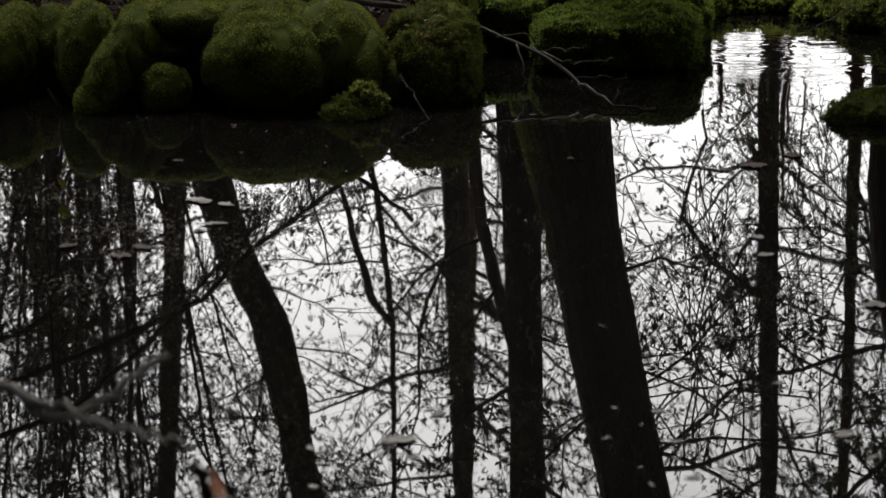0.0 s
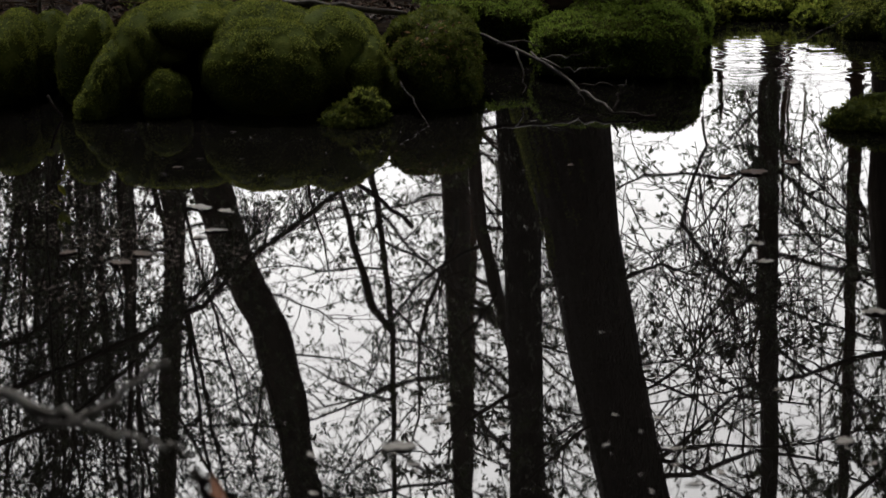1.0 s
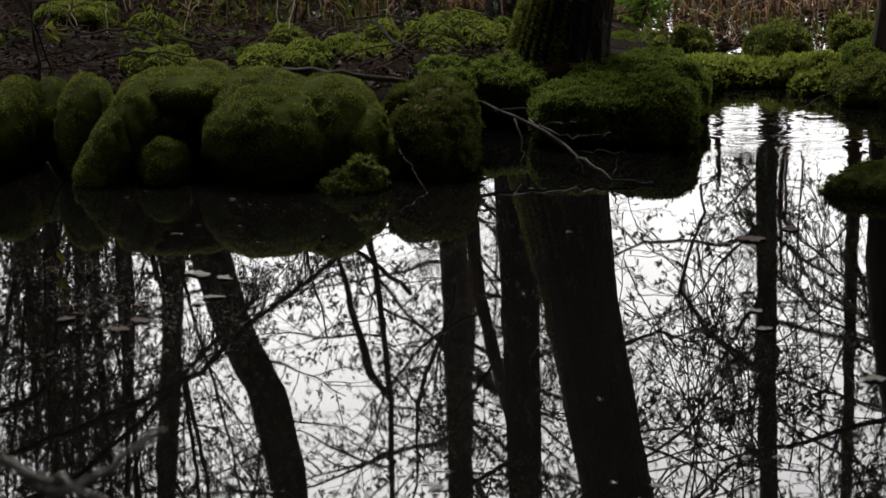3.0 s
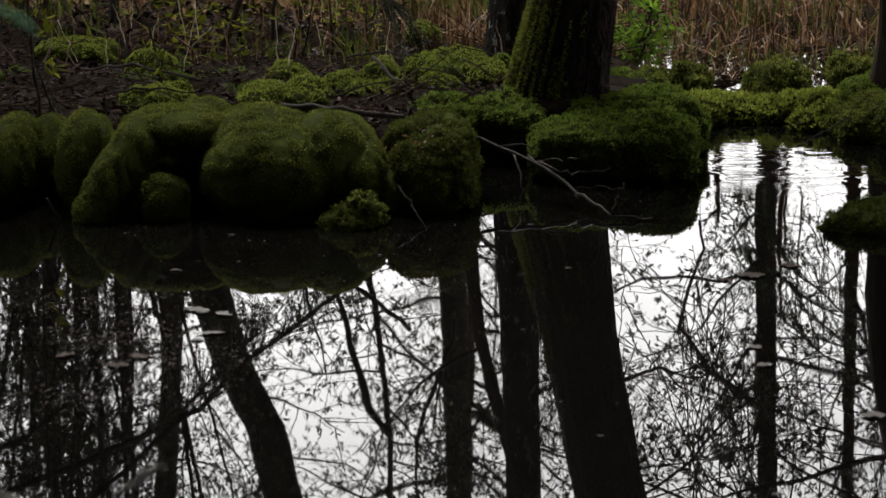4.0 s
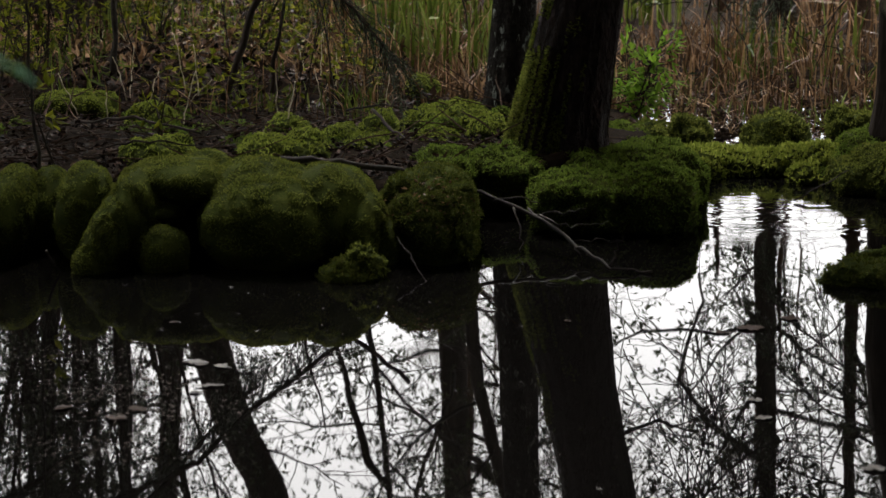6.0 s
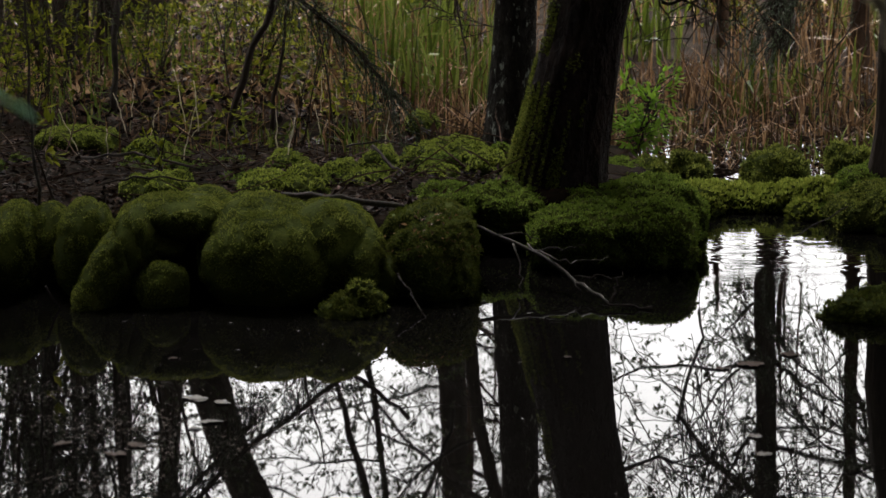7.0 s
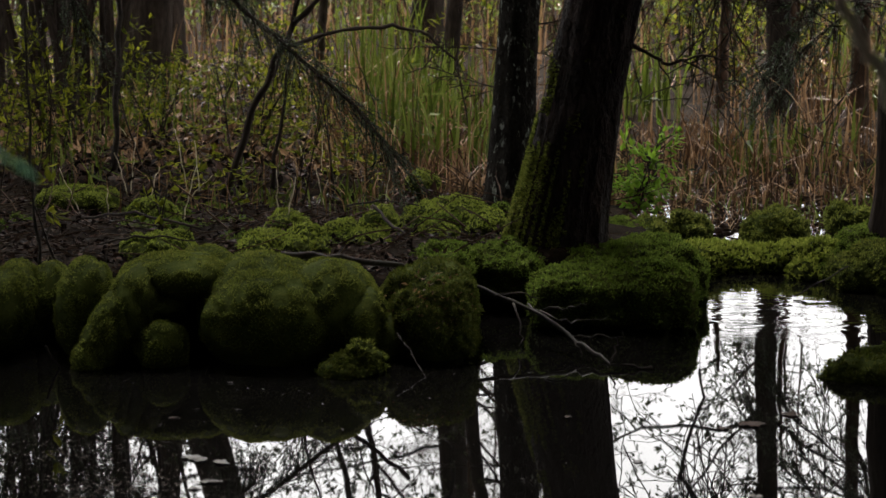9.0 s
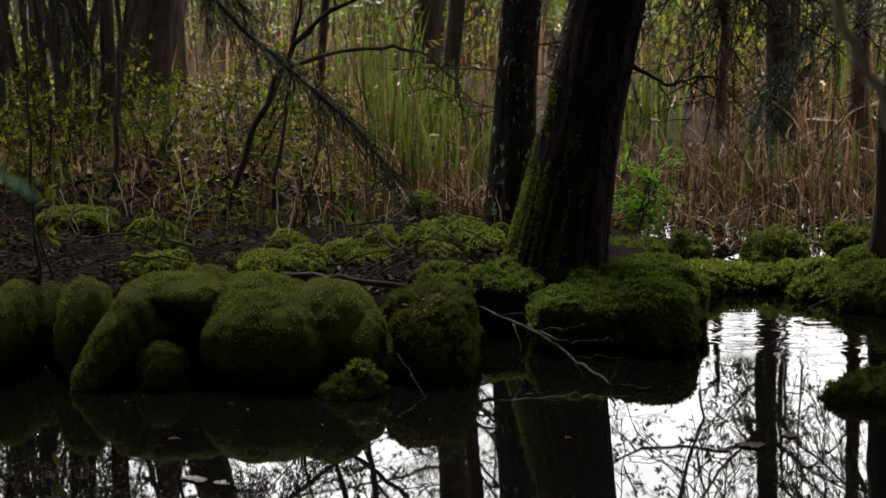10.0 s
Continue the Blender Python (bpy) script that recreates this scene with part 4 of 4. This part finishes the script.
for k in range(14):
    y = rng.uniform(10.8, 19)
    x = rng.uniform(-0.24, -0.05) * y
    copy_thing(stems[k % 5], pose(x, y, height(x, y), 0, 0, rng.uniform(0, 360))).scale = [rng.uniform(0.5, 1.2)] * 3


def shrub(seed, hgt, stems, leaves, label, at, mat=LEAF, big=1.0):
    rng = random.Random(seed)
    ob = thing("undergrowth_shrub", label, "shrub", "shrubs in the undergrowth", at=at)
    leaf = Buf()
    for _ in range(stems):
        wood = Buf()
        d = Vector((rng.uniform(-0.35, 0.35), rng.uniform(-0.35, 0.35), 1)).normalized()
        pts = wander(Vector((rng.uniform(-0.06, 0.06), rng.uniform(-0.06, 0.06), -0.05)), d, hgt * rng.uniform(0.6, 1.1), 6, rng, 0.14)
        wood.tube(pts, [0.008 * (1 - i / 8) for i in range(7)], 4, cap=False)
        for _ in range(leaves):
            u = 1.2 + rng.random() * 4.79
            m = pts[int(u)].lerp(pts[int(u) + 1], u - int(u))
            e = (rand_dir(rng) + Vector((0, 0, 0.25))).normalized()
            tw = [m, m + e * rng.uniform(0.04, 0.16)]
            wood.tube(tw, [0.003, 0.002], 3, cap=False)
            for _ in range(3):
                nd = (e + rand_dir(rng) * 0.8 - Vector((0, 0, 0.2))).normalized()
                leaf.blade(tw[1], nd, nd.cross(Vector((0, 0, 1))).normalized(), rng.uniform(0.04, 0.08) * big, 0.028 * big, 0.15)
        part("stem", wood, TWIG, ob)
    part("foliage", leaf, mat, ob, "small yellow-green spring leaves")
    return ob


rng = random.Random(15)
bush = [shrub(60 + i, 0.75 + 0.15 * i, 5, 14, "low shrub with fresh yellow-green leaves", (-2.6 + 0.6 * i, 13.0 + 0.8 * i, 0.15), big=1.05) for i in range(3)]
for k in range(22):
    y = rng.uniform(11.5, 21)
    x = rng.uniform(-0.235, -0.06) * y
    copy_thing(bush[k % 3], pose(x, y, height(x, y), 0, 0, rng.uniform(0, 360))).scale = [rng.uniform(0.6, 1.3)] * 3
for k in range(14):
    y = rng.uniform(19, 25)
    x = rng.uniform(-0.05, 0.24) * y
    copy_thing(bush[k % 3], pose(x, y, height(x, y), 0, 0, rng.uniform(0, 360))).scale = [rng.uniform(0.9, 1.7)] * 3
shrub(70, 0.5, 5, 26, "small bright green seedling beside the tree trunk", (1.1, 11.3, 0.02), HERB, 1.15)

shrub(72, 0.5, 1, 6, "thin sapling with a few pale yellow-green leaves", (-1.64, 8.15, 0.25), LEAF, 1.1)
shrub(73, 0.42, 2, 5, "thin sapling with a few pale yellow-green leaves", (-1.3, 9.2, 0.22), LEAF, 0.9)
shrub(74, 0.5, 2, 6, "thin sapling with a few pale yellow-green leaves", (-0.75, 10.6, 0.2), LEAF, 0.8)

# ---- litter, twigs and sticks ----
rng = random.Random(31)
lit = Buf()
for _ in range(13000):
    y = 8.0 + 9.5 * rng.random() ** 1.6
    x = rng.uniform(-2.9, 0.5) * y / 9.5
    z = height(x, y)
    if z < 0.02:
        continue
    d = Vector((rng.uniform(-1, 1), rng.uniform(-1, 1), rng.uniform(-0.2, 0.45))).normalized()
    lit.blade(Vector((x, y, z + rng.uniform(0.0, 0.03))), d, d.cross(Vector((rng.uniform(-.5, .5), rng.uniform(-.5, .5), 1))).normalized(), rng.uniform(0.02, 0.05), rng.uniform(0.012, 0.026), rng.uniform(-0.7, 0.7))
for _ in range(7000):
    y = rng.uniform(11.5, 22)
    x = rng.uniform(-0.24, 0.0) * y
    z = height(x, y)
    if z < 0.01:
        continue
    d = Vector((rng.uniform(-1, 1), rng.uniform(-1, 1), rng.uniform(-0.2, 0.6))).normalized()
    lit.blade(Vector((x, y, z + rng.uniform(0.0, 0.05))), d, d.cross(Vector((rng.uniform(-.5, .5), rng.uniform(-.5, .5), 1))).normalized(), rng.uniform(0.05, 0.11), rng.uniform(0.03, 0.055), rng.uniform(-0.4, 0.4))
far_lit = Buf()
for _ in range(6000):
    y = rng.uniform(12.8, 23)
    x = rng.uniform(-0.24, -0.03) * y
    z = height(x, y)
    if z < 0.01:
        continue
    d = Vector((rng.uniform(-1, 1), rng.uniform(-1, 1), rng.uniform(-0.1, 0.7))).normalized()
    far_lit.blade(Vector((x, y, z + rng.uniform(0.0, 0.05))), d, d.cross(Vector((rng.uniform(-.5, .5), rng.uniform(-.5, .5), 1))).normalized(), rng.uniform(0.05, 0.12), rng.uniform(0.03, 0.06), rng.uniform(-0.4, 0.4))
whole("dry_leaf_litter", far_lit, REED_BROWN, "orange-brown dry leaves on the forest floor", "leaf litter", kind="stuff")
whole("leaf_litter", lit, LITTER, "sodden brown fallen leaves on the bank", "leaf litter", kind="stuff")
tw = Buf()
for _ in range(420):
    y = rng.uniform(8.1, 12.5)
    x = rng.uniform(-2.9, 0.6) * y / 9.5
    z = height(x, y)
    if z < 0.02:
        continue
    a = rng.uniform(0, 6.28)
    d = Vector((math.cos(a), math.sin(a) * 0.6, rng.uniform(-0.05, 0.5) * rng.random())).normalized()
    tw.tube(wander(Vector((x, y, z + 0.01)), d, rng.uniform(0.12, 0.6), 4, rng, 0.15), [0.005, 0.0045, 0.004, 0.003, 0.0015], 4)
whole("fallen_twigs", tw, BARK_FAR, "thin fallen twigs scattered over leaf litter", "twigs", kind="stuff")


def stick(name, pts, r0, r1, label, mat=STICK, forks=(), group=""):
    """A branch through pts, with thinner forks."""
    b = Buf()
    rng = random.Random(len(label) + int(abs(pts[0][0]) * 100))

    def dense(ps):
        out = []
        ps = [Vector(p) for p in ps]
        for i in range(len(ps) - 1):
            for k in range(4):
                out.append(ps[i].lerp(ps[i + 1], k / 4) + rand_dir(rng) * ((0.004 + 0.5 * r0) if i or k else 0))
        return out + [ps[-1]]
    m = dense(pts)
    b.tube(m, [(r0 + (r1 - r0) * i / (len(m) - 1)) * rng.uniform(0.8, 1.25) for i in range(len(m))], 7)
    ob = thing(name, label, "branch", group)
    part("stem", b, mat, ob, smooth=True)
    for f in forks:
        fb = Buf()
        m = dense(f)
        fb.tube(m, [r1 * (1.2 - 0.9 * i / (len(m) - 1)) for i in range(len(m))], 5)
        part("fork", fb, mat, ob, smooth=True)
    return ob


stick("fallen_branch", [(-0.637, 7.75, 0.353), (-0.412, 7.82, 0.328), (-0.214, 7.95, 0.286), (-0.073, 8.00, 0.243), (0.087, 7.98, 0.200), (0.35, 7.77, 0.13), (0.51, 7.5, 0.06), (0.62, 7.28, 0.02), (0.78, 7.27, 0.01)],
      0.014, 0.0045, "forked grey fallen branch dipping into the pond",
      forks=([(0.34, 7.85, 0.14), (0.45, 7.63, 0.11), (0.55, 7.7, 0.1), (0.66, 7.8, 0.1)], [(0.62, 7.29, 0.02), (0.64, 7.3, 0.08), (0.67, 7.3, 0.14)],
             [(0.51, 7.5, 0.06), (0.53, 7.43, 0.0)], [(0.37, 7.76, 0.125), (0.47, 7.7, 0.15), (0.56, 7.68, 0.17)], [(0.42, 7.66, 0.1), (0.5, 7.6, 0.06), (0.6, 7.57, 0.065), (0.7, 7.6, 0.06)],
             [(0.28, 7.8, 0.15), (0.3, 7.7, 0.08), (0.31, 7.6, 0.0)], [(0.2, 7.85, 0.17), (0.34, 7.95, 0.16), (0.42, 8.0, 0.13)]))
stick("stick", [(-0.17, 7.35, 0.12), (-0.11, 7.24, 0.06), (-0.05, 7.1, -0.02)], 0.0038, 0.0025, "short dark stick leaning into the water", BARK_BIG)
stick("stick", [(-1.46, 7.2, 0.1), (-1.43, 7.32, -0.02)], 0.005, 0.003, "short pale stick standing in the water")
stick("stick", [(1.56, 8.74, 0.01), (1.70, 8.85, 0.055), (1.84, 8.95, 0.11)], 0.0035, 0.003, "thin grey stick from bank into water")
stick("fallen_log", [(-1.1, 14.0, 0.82), (-0.7, 14.0, 0.93), (-0.35, 14.0, 0.97), (-0.1, 14.0, 0.9), (0.1, 14.0, 0.72)], 0.016, 0.008, "dark broken branch hung up among the reeds", TWIG,
      forks=([(-1.1, 14.0, 0.82), (-1.25, 14.0, 0.5), (-1.3, 14.0, 0.0)], [(0.1, 14.0, 0.72), (0.15, 14.0, 0.4), (0.2, 14.0, 0.0)]))
stick("stick", [(-1.45, 8.35, 0.30), (-1.3, 8.3, 0.34), (-1.15, 8.25, 0.345), (-0.98, 8.2, 0.33)], 0.005, 0.003, "thin curved twig resting over the moss", TWIG)
stick("stick", [(-0.33, 9.3, 0.34), (-0.25, 9.0, 0.30), (-0.15, 8.75, 0.27)], 0.008, 0.005, "dark broken twig lying on the moss", TWIG)
stick("stick", [(-1.75, 9.6, 0.24), (-1.45, 9.3, 0.30), (-1.1, 9.0, 0.27)], 0.008, 0.005, "dark fallen twig lying over leaf litter", TWIG)
stick("stick", [(-0.5, 10.3, 0.2), (-0.3, 10.1, 0.26), (-0.12, 9.8, 0.27)], 0.006, 0.003, "dark fallen twig lying behind the moss", TWIG)
stick("sapling", [(-1.27, 11.5, 0.1), (-1.12, 11.5, 0.54), (-0.99, 11.5, 0.81), (-0.86, 11.5, 1.09), (-0.72, 11.5, 1.24), (-0.46, 11.5, 1.37), (-0.2, 11.5, 1.6)], 0.022, 0.012,
      "dark bare crooked sapling with forked stems", TWIG, forks=([(-0.86, 11.5, 1.09), (-0.8, 11.5, 1.4), (-0.7, 11.5, 1.9)], [(-0.98, 11.4, 0.15), (-0.94, 11.4, 0.5), (-0.88, 11.4, 0.9), (-0.82, 11.4, 1.5)]))
stick("sapling", [(-1.62, 7.95, 0.1), (-1.63, 7.95, 0.35), (-1.65, 7.95, 0.7), (-1.66, 7.95, 1.3)], 0.008, 0.005, "thin bare brown sapling stem")
stick("sapling", [(-2.05, 12.4, 0.1), (-2.03, 12.4, 0.6), (-2.0, 12.4, 1.1), (-2.02, 12.4, 2.2)], 0.02, 0.014, "thin straight grey sapling stem")
stick("low_branch", [(0.80, 8.9, 1.13), (0.92, 8.85, 1.07), (0.99, 8.8, 1.03), (1.1, 8.8, 1.07), (1.25, 8.8, 1.06)], 0.010, 0.004, "bare dark twig branch off the leaning tree", TWIG,
      forks=([(0.95, 8.83, 1.05), (1.0, 8.8, 0.96), (1.07, 8.8, 0.93)], [(1.05, 8.8, 1.05), (1.2, 8.75, 0.98), (1.32, 8.75, 0.96)], [(1.0, 8.8, 1.03), (1.12, 8.8, 1.14), (1.25, 8.8, 1.17)]))
stick("low_branch", [(0.475, 2.5, 1.586), (0.500, 2.5, 1.517), (0.527, 2.5, 1.464), (0.556, 2.5, 1.410), (0.588, 2.5, 1.333), (0.80, 2.45, 0.9), (0.95, 2.4, -0.1)], 0.006, 0.011, "grey slanting branch rising close to the camera", STRAW)
for x, y, z0, dx, h in ((-0.76, 9.56, 0.24, 0.05, 0.2), (-1.75, 11.0, 0.2, -0.07, 0.2), (-1.62, 11.0, 0.2, 0.05, 0.12), (-1.38, 11.2, 0.2, -0.02, 0.25), (-1.46, 11.3, 0.2, -0.06, 0.3)):
    stick("straw_stalk", [(x, y, z0 - 0.04), (x + dx * 0.5, y, z0 + h * 0.5), (x + dx, y, z0 + h)], 0.0035, 0.0025, "pale dry grass stalk standing in litter", STRAW, group="dry stalks")

rng = random.Random(206)
for _ in range(18):
    y = rng.uniform(10.2, 14.0)
    x = rng.uniform(-0.19, 0.0) * y
    z0, h, dx = height(x, y), rng.uniform(0.12, 0.34), rng.gauss(0, 0.07)
    if z0 > 0:
        stick("straw_stalk", [(x, y, z0 - 0.03), (x + dx * 0.5, y, z0 + h * 0.5), (x + dx, y, z0 + h)], 0.0035, 0.002, "pale dry grass stalk standing in litter", STRAW, group="dry stalks")

# bare drooping twigs beside the leaning tree
rng = random.Random(64)
for x, y, z, dx, dz, ln in ((0.88, 8.95, 1.75, 1.0, -0.45, 0.9), (0.8, 8.85, 1.55, 1.0, -0.15, 0.7), (0.45, 11.0, 1.4, -1, -0.05, 0.7), (0.44, 11.0, 0.95, -1, 0.15, 0.6),
                            (0.44, 11.0, 0.75, -1, 0.1, 0.55), (0.45, 11.0, 1.1, 1, 0.3, 0.4)):
    wood = Buf()
    limb(wood, Buf(), Vector((x, y, z)), Vector((dx, rng.uniform(-0.2, 0.3), dz)).normalized(), ln, 0.006, 0, 2, rng, 0, 0.05, (7, 4), 0.0, 0.14, 0.15)
    whole("drooping_branch", wood, TWIG, "thin bare drooping branch with fine twigs", "branch", "drooping branches")
# a fir out of view whose sprays hang into the gap beyond the leaning tree
fir = thing("fir_tree", "fir with fine drooping sprays over the channel", "tree", "spruces in the wood")
part("trunk", trunk_mesh([Vector((3.3, 10.4, 0.0)), Vector((3.28, 10.4, 3)), Vector((3.25, 10.4, 8))], [0.12, 0.09, 0.03], rng, 20, 0.12, 0.06, 0.4), BARK, fir, smooth=True)
for spray in ([(3.28, 10.4, 1.9), (2.8, 10.3, 1.72), (2.35, 10.2, 1.52), (2.0, 10.1, 1.36), (1.75, 10.1, 1.12), (1.6, 10.1, 0.85)],
              [(3.28, 10.4, 2.2), (2.6, 10.2, 1.95), (2.0, 10.0, 1.72), (1.6, 9.9, 1.55), (1.32, 9.9, 1.3)],
              [(3.28, 10.4, 1.6), (2.7, 10.5, 1.45), (2.2, 10.6, 1.25), (1.9, 10.6, 1.0), (1.75, 10.6, 0.7)],
              [(3.28, 10.4, 1.75), (2.75, 10.6, 1.6), (2.3, 10.8, 1.5), (2.0, 10.9, 1.28)]):
    needle_bough(fir, [Vector(p) for p in spray], 20, (0.15, 0.45), rng, 0.022, 0.010, 0.3, FIR)

# fallen flecks on the leafy mound
flecks = Buf()
for _ in range(150):
    a, b = radians(rng.uniform(195, 345)), radians(rng.uniform(5, 70))
    q = Vector((-0.05 + 0.2 * math.cos(a) * math.cos(b), 7.75 + 0.37 * math.sin(a) * math.cos(b), 0.12 + 0.19 * math.sin(b)))
    d = rand_dir(rng)
    flecks.blade(q, d, d.cross(rand_dir(rng)).normalized(), rng.uniform(0.012, 0.03), rng.uniform(0.006, 0.013), 0.3)
whole("leaf_flecks", flecks, REED_BROWN, "small brown leaf flecks caught on the moss mound", "leaf debris", kind="stuff")

# ---- floating leaves and the twig close by ----
stick("bare_twig", [(-1.15, 1.9, 0.1), (-0.98, 2.5, 0.42), (-0.694, 2.82, 0.565), (-0.609, 2.751, 0.568), (-0.531, 2.699, 0.565), (-0.478, 2.725, 0.585), (-0.4, 2.705, 0.644)], 0.009, 0.005,
      "pale grey bare twig reaching over the water from the near bank", PALE,
      forks=([(-0.694, 2.82, 0.565), (-0.55, 2.7, 0.55), (-0.452, 2.646, 0.557), (-0.393, 2.6, 0.56), (-0.347, 2.568, 0.565)],))
stick("dark_stub", [(-0.321, 2.384, 0.617), (-0.311, 2.397, 0.585), (-0.305, 2.41, 0.545), (-0.29, 2.2, 0.3), (-0.27, 1.9, -0.05)], 0.008, 0.007, "dark broken stub leaning over the water", TWIG)


def flat_leaf(x, y, length, width, ang, label, mat=FLOAT, z=0.006, pitch=0.0, name="floating_leaf"):
    b = Buf()
    n = 8
    rng = random.Random(int(abs(x * 1000 + y * 77)))
    for i in range(n + 1):
        t = i / n
        wv = width / 2 * math.sin(math.pi * min(1, t * 0.92 + 0.06)) ** 0.8
        curl = 0.025 * length * (2 * t - 1) ** 2 * rng.uniform(0.4, 1)
        for s in (-1, 0, 1):
            b.v.append(Vector((length * (t - 0.5), s * wv * rng.uniform(0.5, 1.3), curl + 0.25 * wv * abs(s) * rng.random())))
    for i in range(n):
        for k in range(2):
            a = i * 3 + k
            b.f.append((a, a + 3, a + 4, a + 1))
    lo = min(v.z for v in b.v)
    m2 = len(b.v)
    b.v += [v - Vector((0, 0, 0.0015)) for v in b.v]
    b.f += [tuple(i + m2 for i in f)[::-1] for f in b.f]
    ob = whole(name, b, mat, label, "leaf", "leaves on the water", smooth=True)
    ob.matrix_world = pose(x, y, z - lo - 0.003, 0, pitch, ang)
    return ob


flat_leaf(-0.298, 2.405, 0.05, 0.015, -60, "orange withered leaf clinging to the dark stub", ORANGE, 0.578, 35)
LEAVES = [(-0.1, 3.99, 0.11, 0.05, 10), (0.86, 4.02, 0.07, 0.035, 30), (1.11, 4.92, 0.10, 0.05, 5), (0.9, 5.56, 0.06, 0.04, -10), (0.9, 5.38, 0.07, 0.035, 15),
          (1.02, 6.42, 0.13, 0.07, 8), (1.17, 6.56, 0.09, 0.05, -12), (0.92, 6.36, 0.07, 0.03, 0), (-0.69, 5.71, 0.12, 0.03, 5), (-0.72, 5.64, 0.06, 0.03, 20),
          (0.42, 6.52, 0.035, 0.025, 0), (0.6, 5.95, 0.05, 0.02, 10), (-0.9, 6.5, 0.05, 0.02, 30)]
rng = random.Random(91)
for _ in range(7):
    LEAVES.append((round(rng.uniform(-1.35, -0.55), 3), round(rng.uniform(5.0, 6.25), 3), rng.uniform(0.05, 0.13), rng.uniform(0.02, 0.045), rng.uniform(-60, 60)))
for x, y, ln, wd, an in LEAVES:
    dark = 6.3 < y < 6.6 or (x < -0.5 and y < 5.6)
    ln *= 0.7
    flat_leaf(x, y, ln, wd, an, "dark sodden leaf scrap floating on the water" if dark else "sodden pale leaf floating on dark water", LITTER if dark else FLOAT)
spk = Buf()
rng = random.Random(4)
for _ in range(110):
    x, y = rng.gauss(-0.55, 0.55), rng.gauss(6.6, 0.35)
    if rng.random() < 0.45:
        x, y = rng.uniform(0.2, 1.5), rng.uniform(4.5, 8.3)
    if y > shore(x) - 0.4:
        continue
    a = rng.uniform(0, 6.28)
    d = Vector((math.cos(a), math.sin(a), 0.05)).normalized()
    spk.blade(Vector((x, y, 0.003)), d, d.cross(Vector((0, 0, 1))), 0.004 + 0.03 * rng.random() ** 3, rng.uniform(0.002, 0.008), 0.1)
whole("drifting_specks", spk, FLOAT, "tiny pale leaf specks drifting on the pond", "leaf debris", kind="stuff")
film = Buf()
for cx, cy, sx, sy, k in ((-0.93, 5.68, 0.16, 0.09, 420), (-0.8, 5.45, 0.14, 0.07, 300), (-0.95, 5.1, 0.16, 0.08, 240), (-1.2, 6.05, 0.2, 0.1, 320)):
    for _ in range(k):
        x, y = rng.gauss(cx, sx), rng.gauss(cy, sy)
        a = rng.uniform(0, 6.28)
        d = Vector((math.cos(a), math.sin(a), 0.02)).normalized()
        film.blade(Vector((x, y, 0.002)), d, d.cross(Vector((0, 0, 1))), rng.uniform(0.005, 0.022), rng.uniform(0.003, 0.008), 0.05)
whole("drifting_scraps", film, TWIG, "fine brown scraps drifting on the dark water", "leaf debris", kind="stuff")
sedge = Buf()
for _ in range(1500):
    y = rng.uniform(10.1, 13.4)
    x = rng.uniform(0.085, 0.235) * y
    if noise.noise(Vector((x * 2.2, y * 1.6, 4.4))) < -0.12:
        continue
    a = rng.uniform(0, 6.28)
    d = Vector((math.cos(a), math.sin(a), rng.uniform(0.0, 0.25))).normalized()
    sedge.blade(Vector((x, y, max(0.004, height(x, y)))), d, d.cross(Vector((rng.uniform(-.4, .4), 0, 1))).normalized(), rng.uniform(0.04, 0.16), rng.uniform(0.006, 0.02), rng.uniform(-0.3, 0.3))
whole("sodden_sedge", sedge, BARK_FAR, "sodden brown sedge lying over the shallow water", "leaf debris", kind="stuff")
scum = Buf()
for _ in range(70):
    x, y = rng.uniform(-0.5, 1.15), rng.gauss(3.95, 0.22)
    a = rng.gauss(0, 0.6)
    d = Vector((math.cos(a), math.sin(a), 0.02)).normalized()
    scum.blade(Vector((x, y, 0.003)), d, d.cross(Vector((0, 0, 1))), 0.008 + 0.05 * rng.random() ** 2, rng.uniform(0.004, 0.02), 0.05)
whole("drifting_bud_scales", scum, FLOAT, "pale bud scales drifting on the near water", "leaf debris", kind="stuff")
near_leaf = flat_leaf(-0.412, 1.9, 0.065, 0.036, 30, "blurred grey-green leaf close to the camera", GREENLEAF, 1.385, 35, name="hanging_leaf")
stick("leaf_twig", [(-0.43, 1.9, 1.41), (-0.47, 1.9, 1.42), (-0.6, 1.88, 1.3), (-0.7, 1.85, 0.9), (-0.72, 1.85, 0.0)], 0.002, 0.004, "thin green stem with one leaf on the near bank", LEAF)
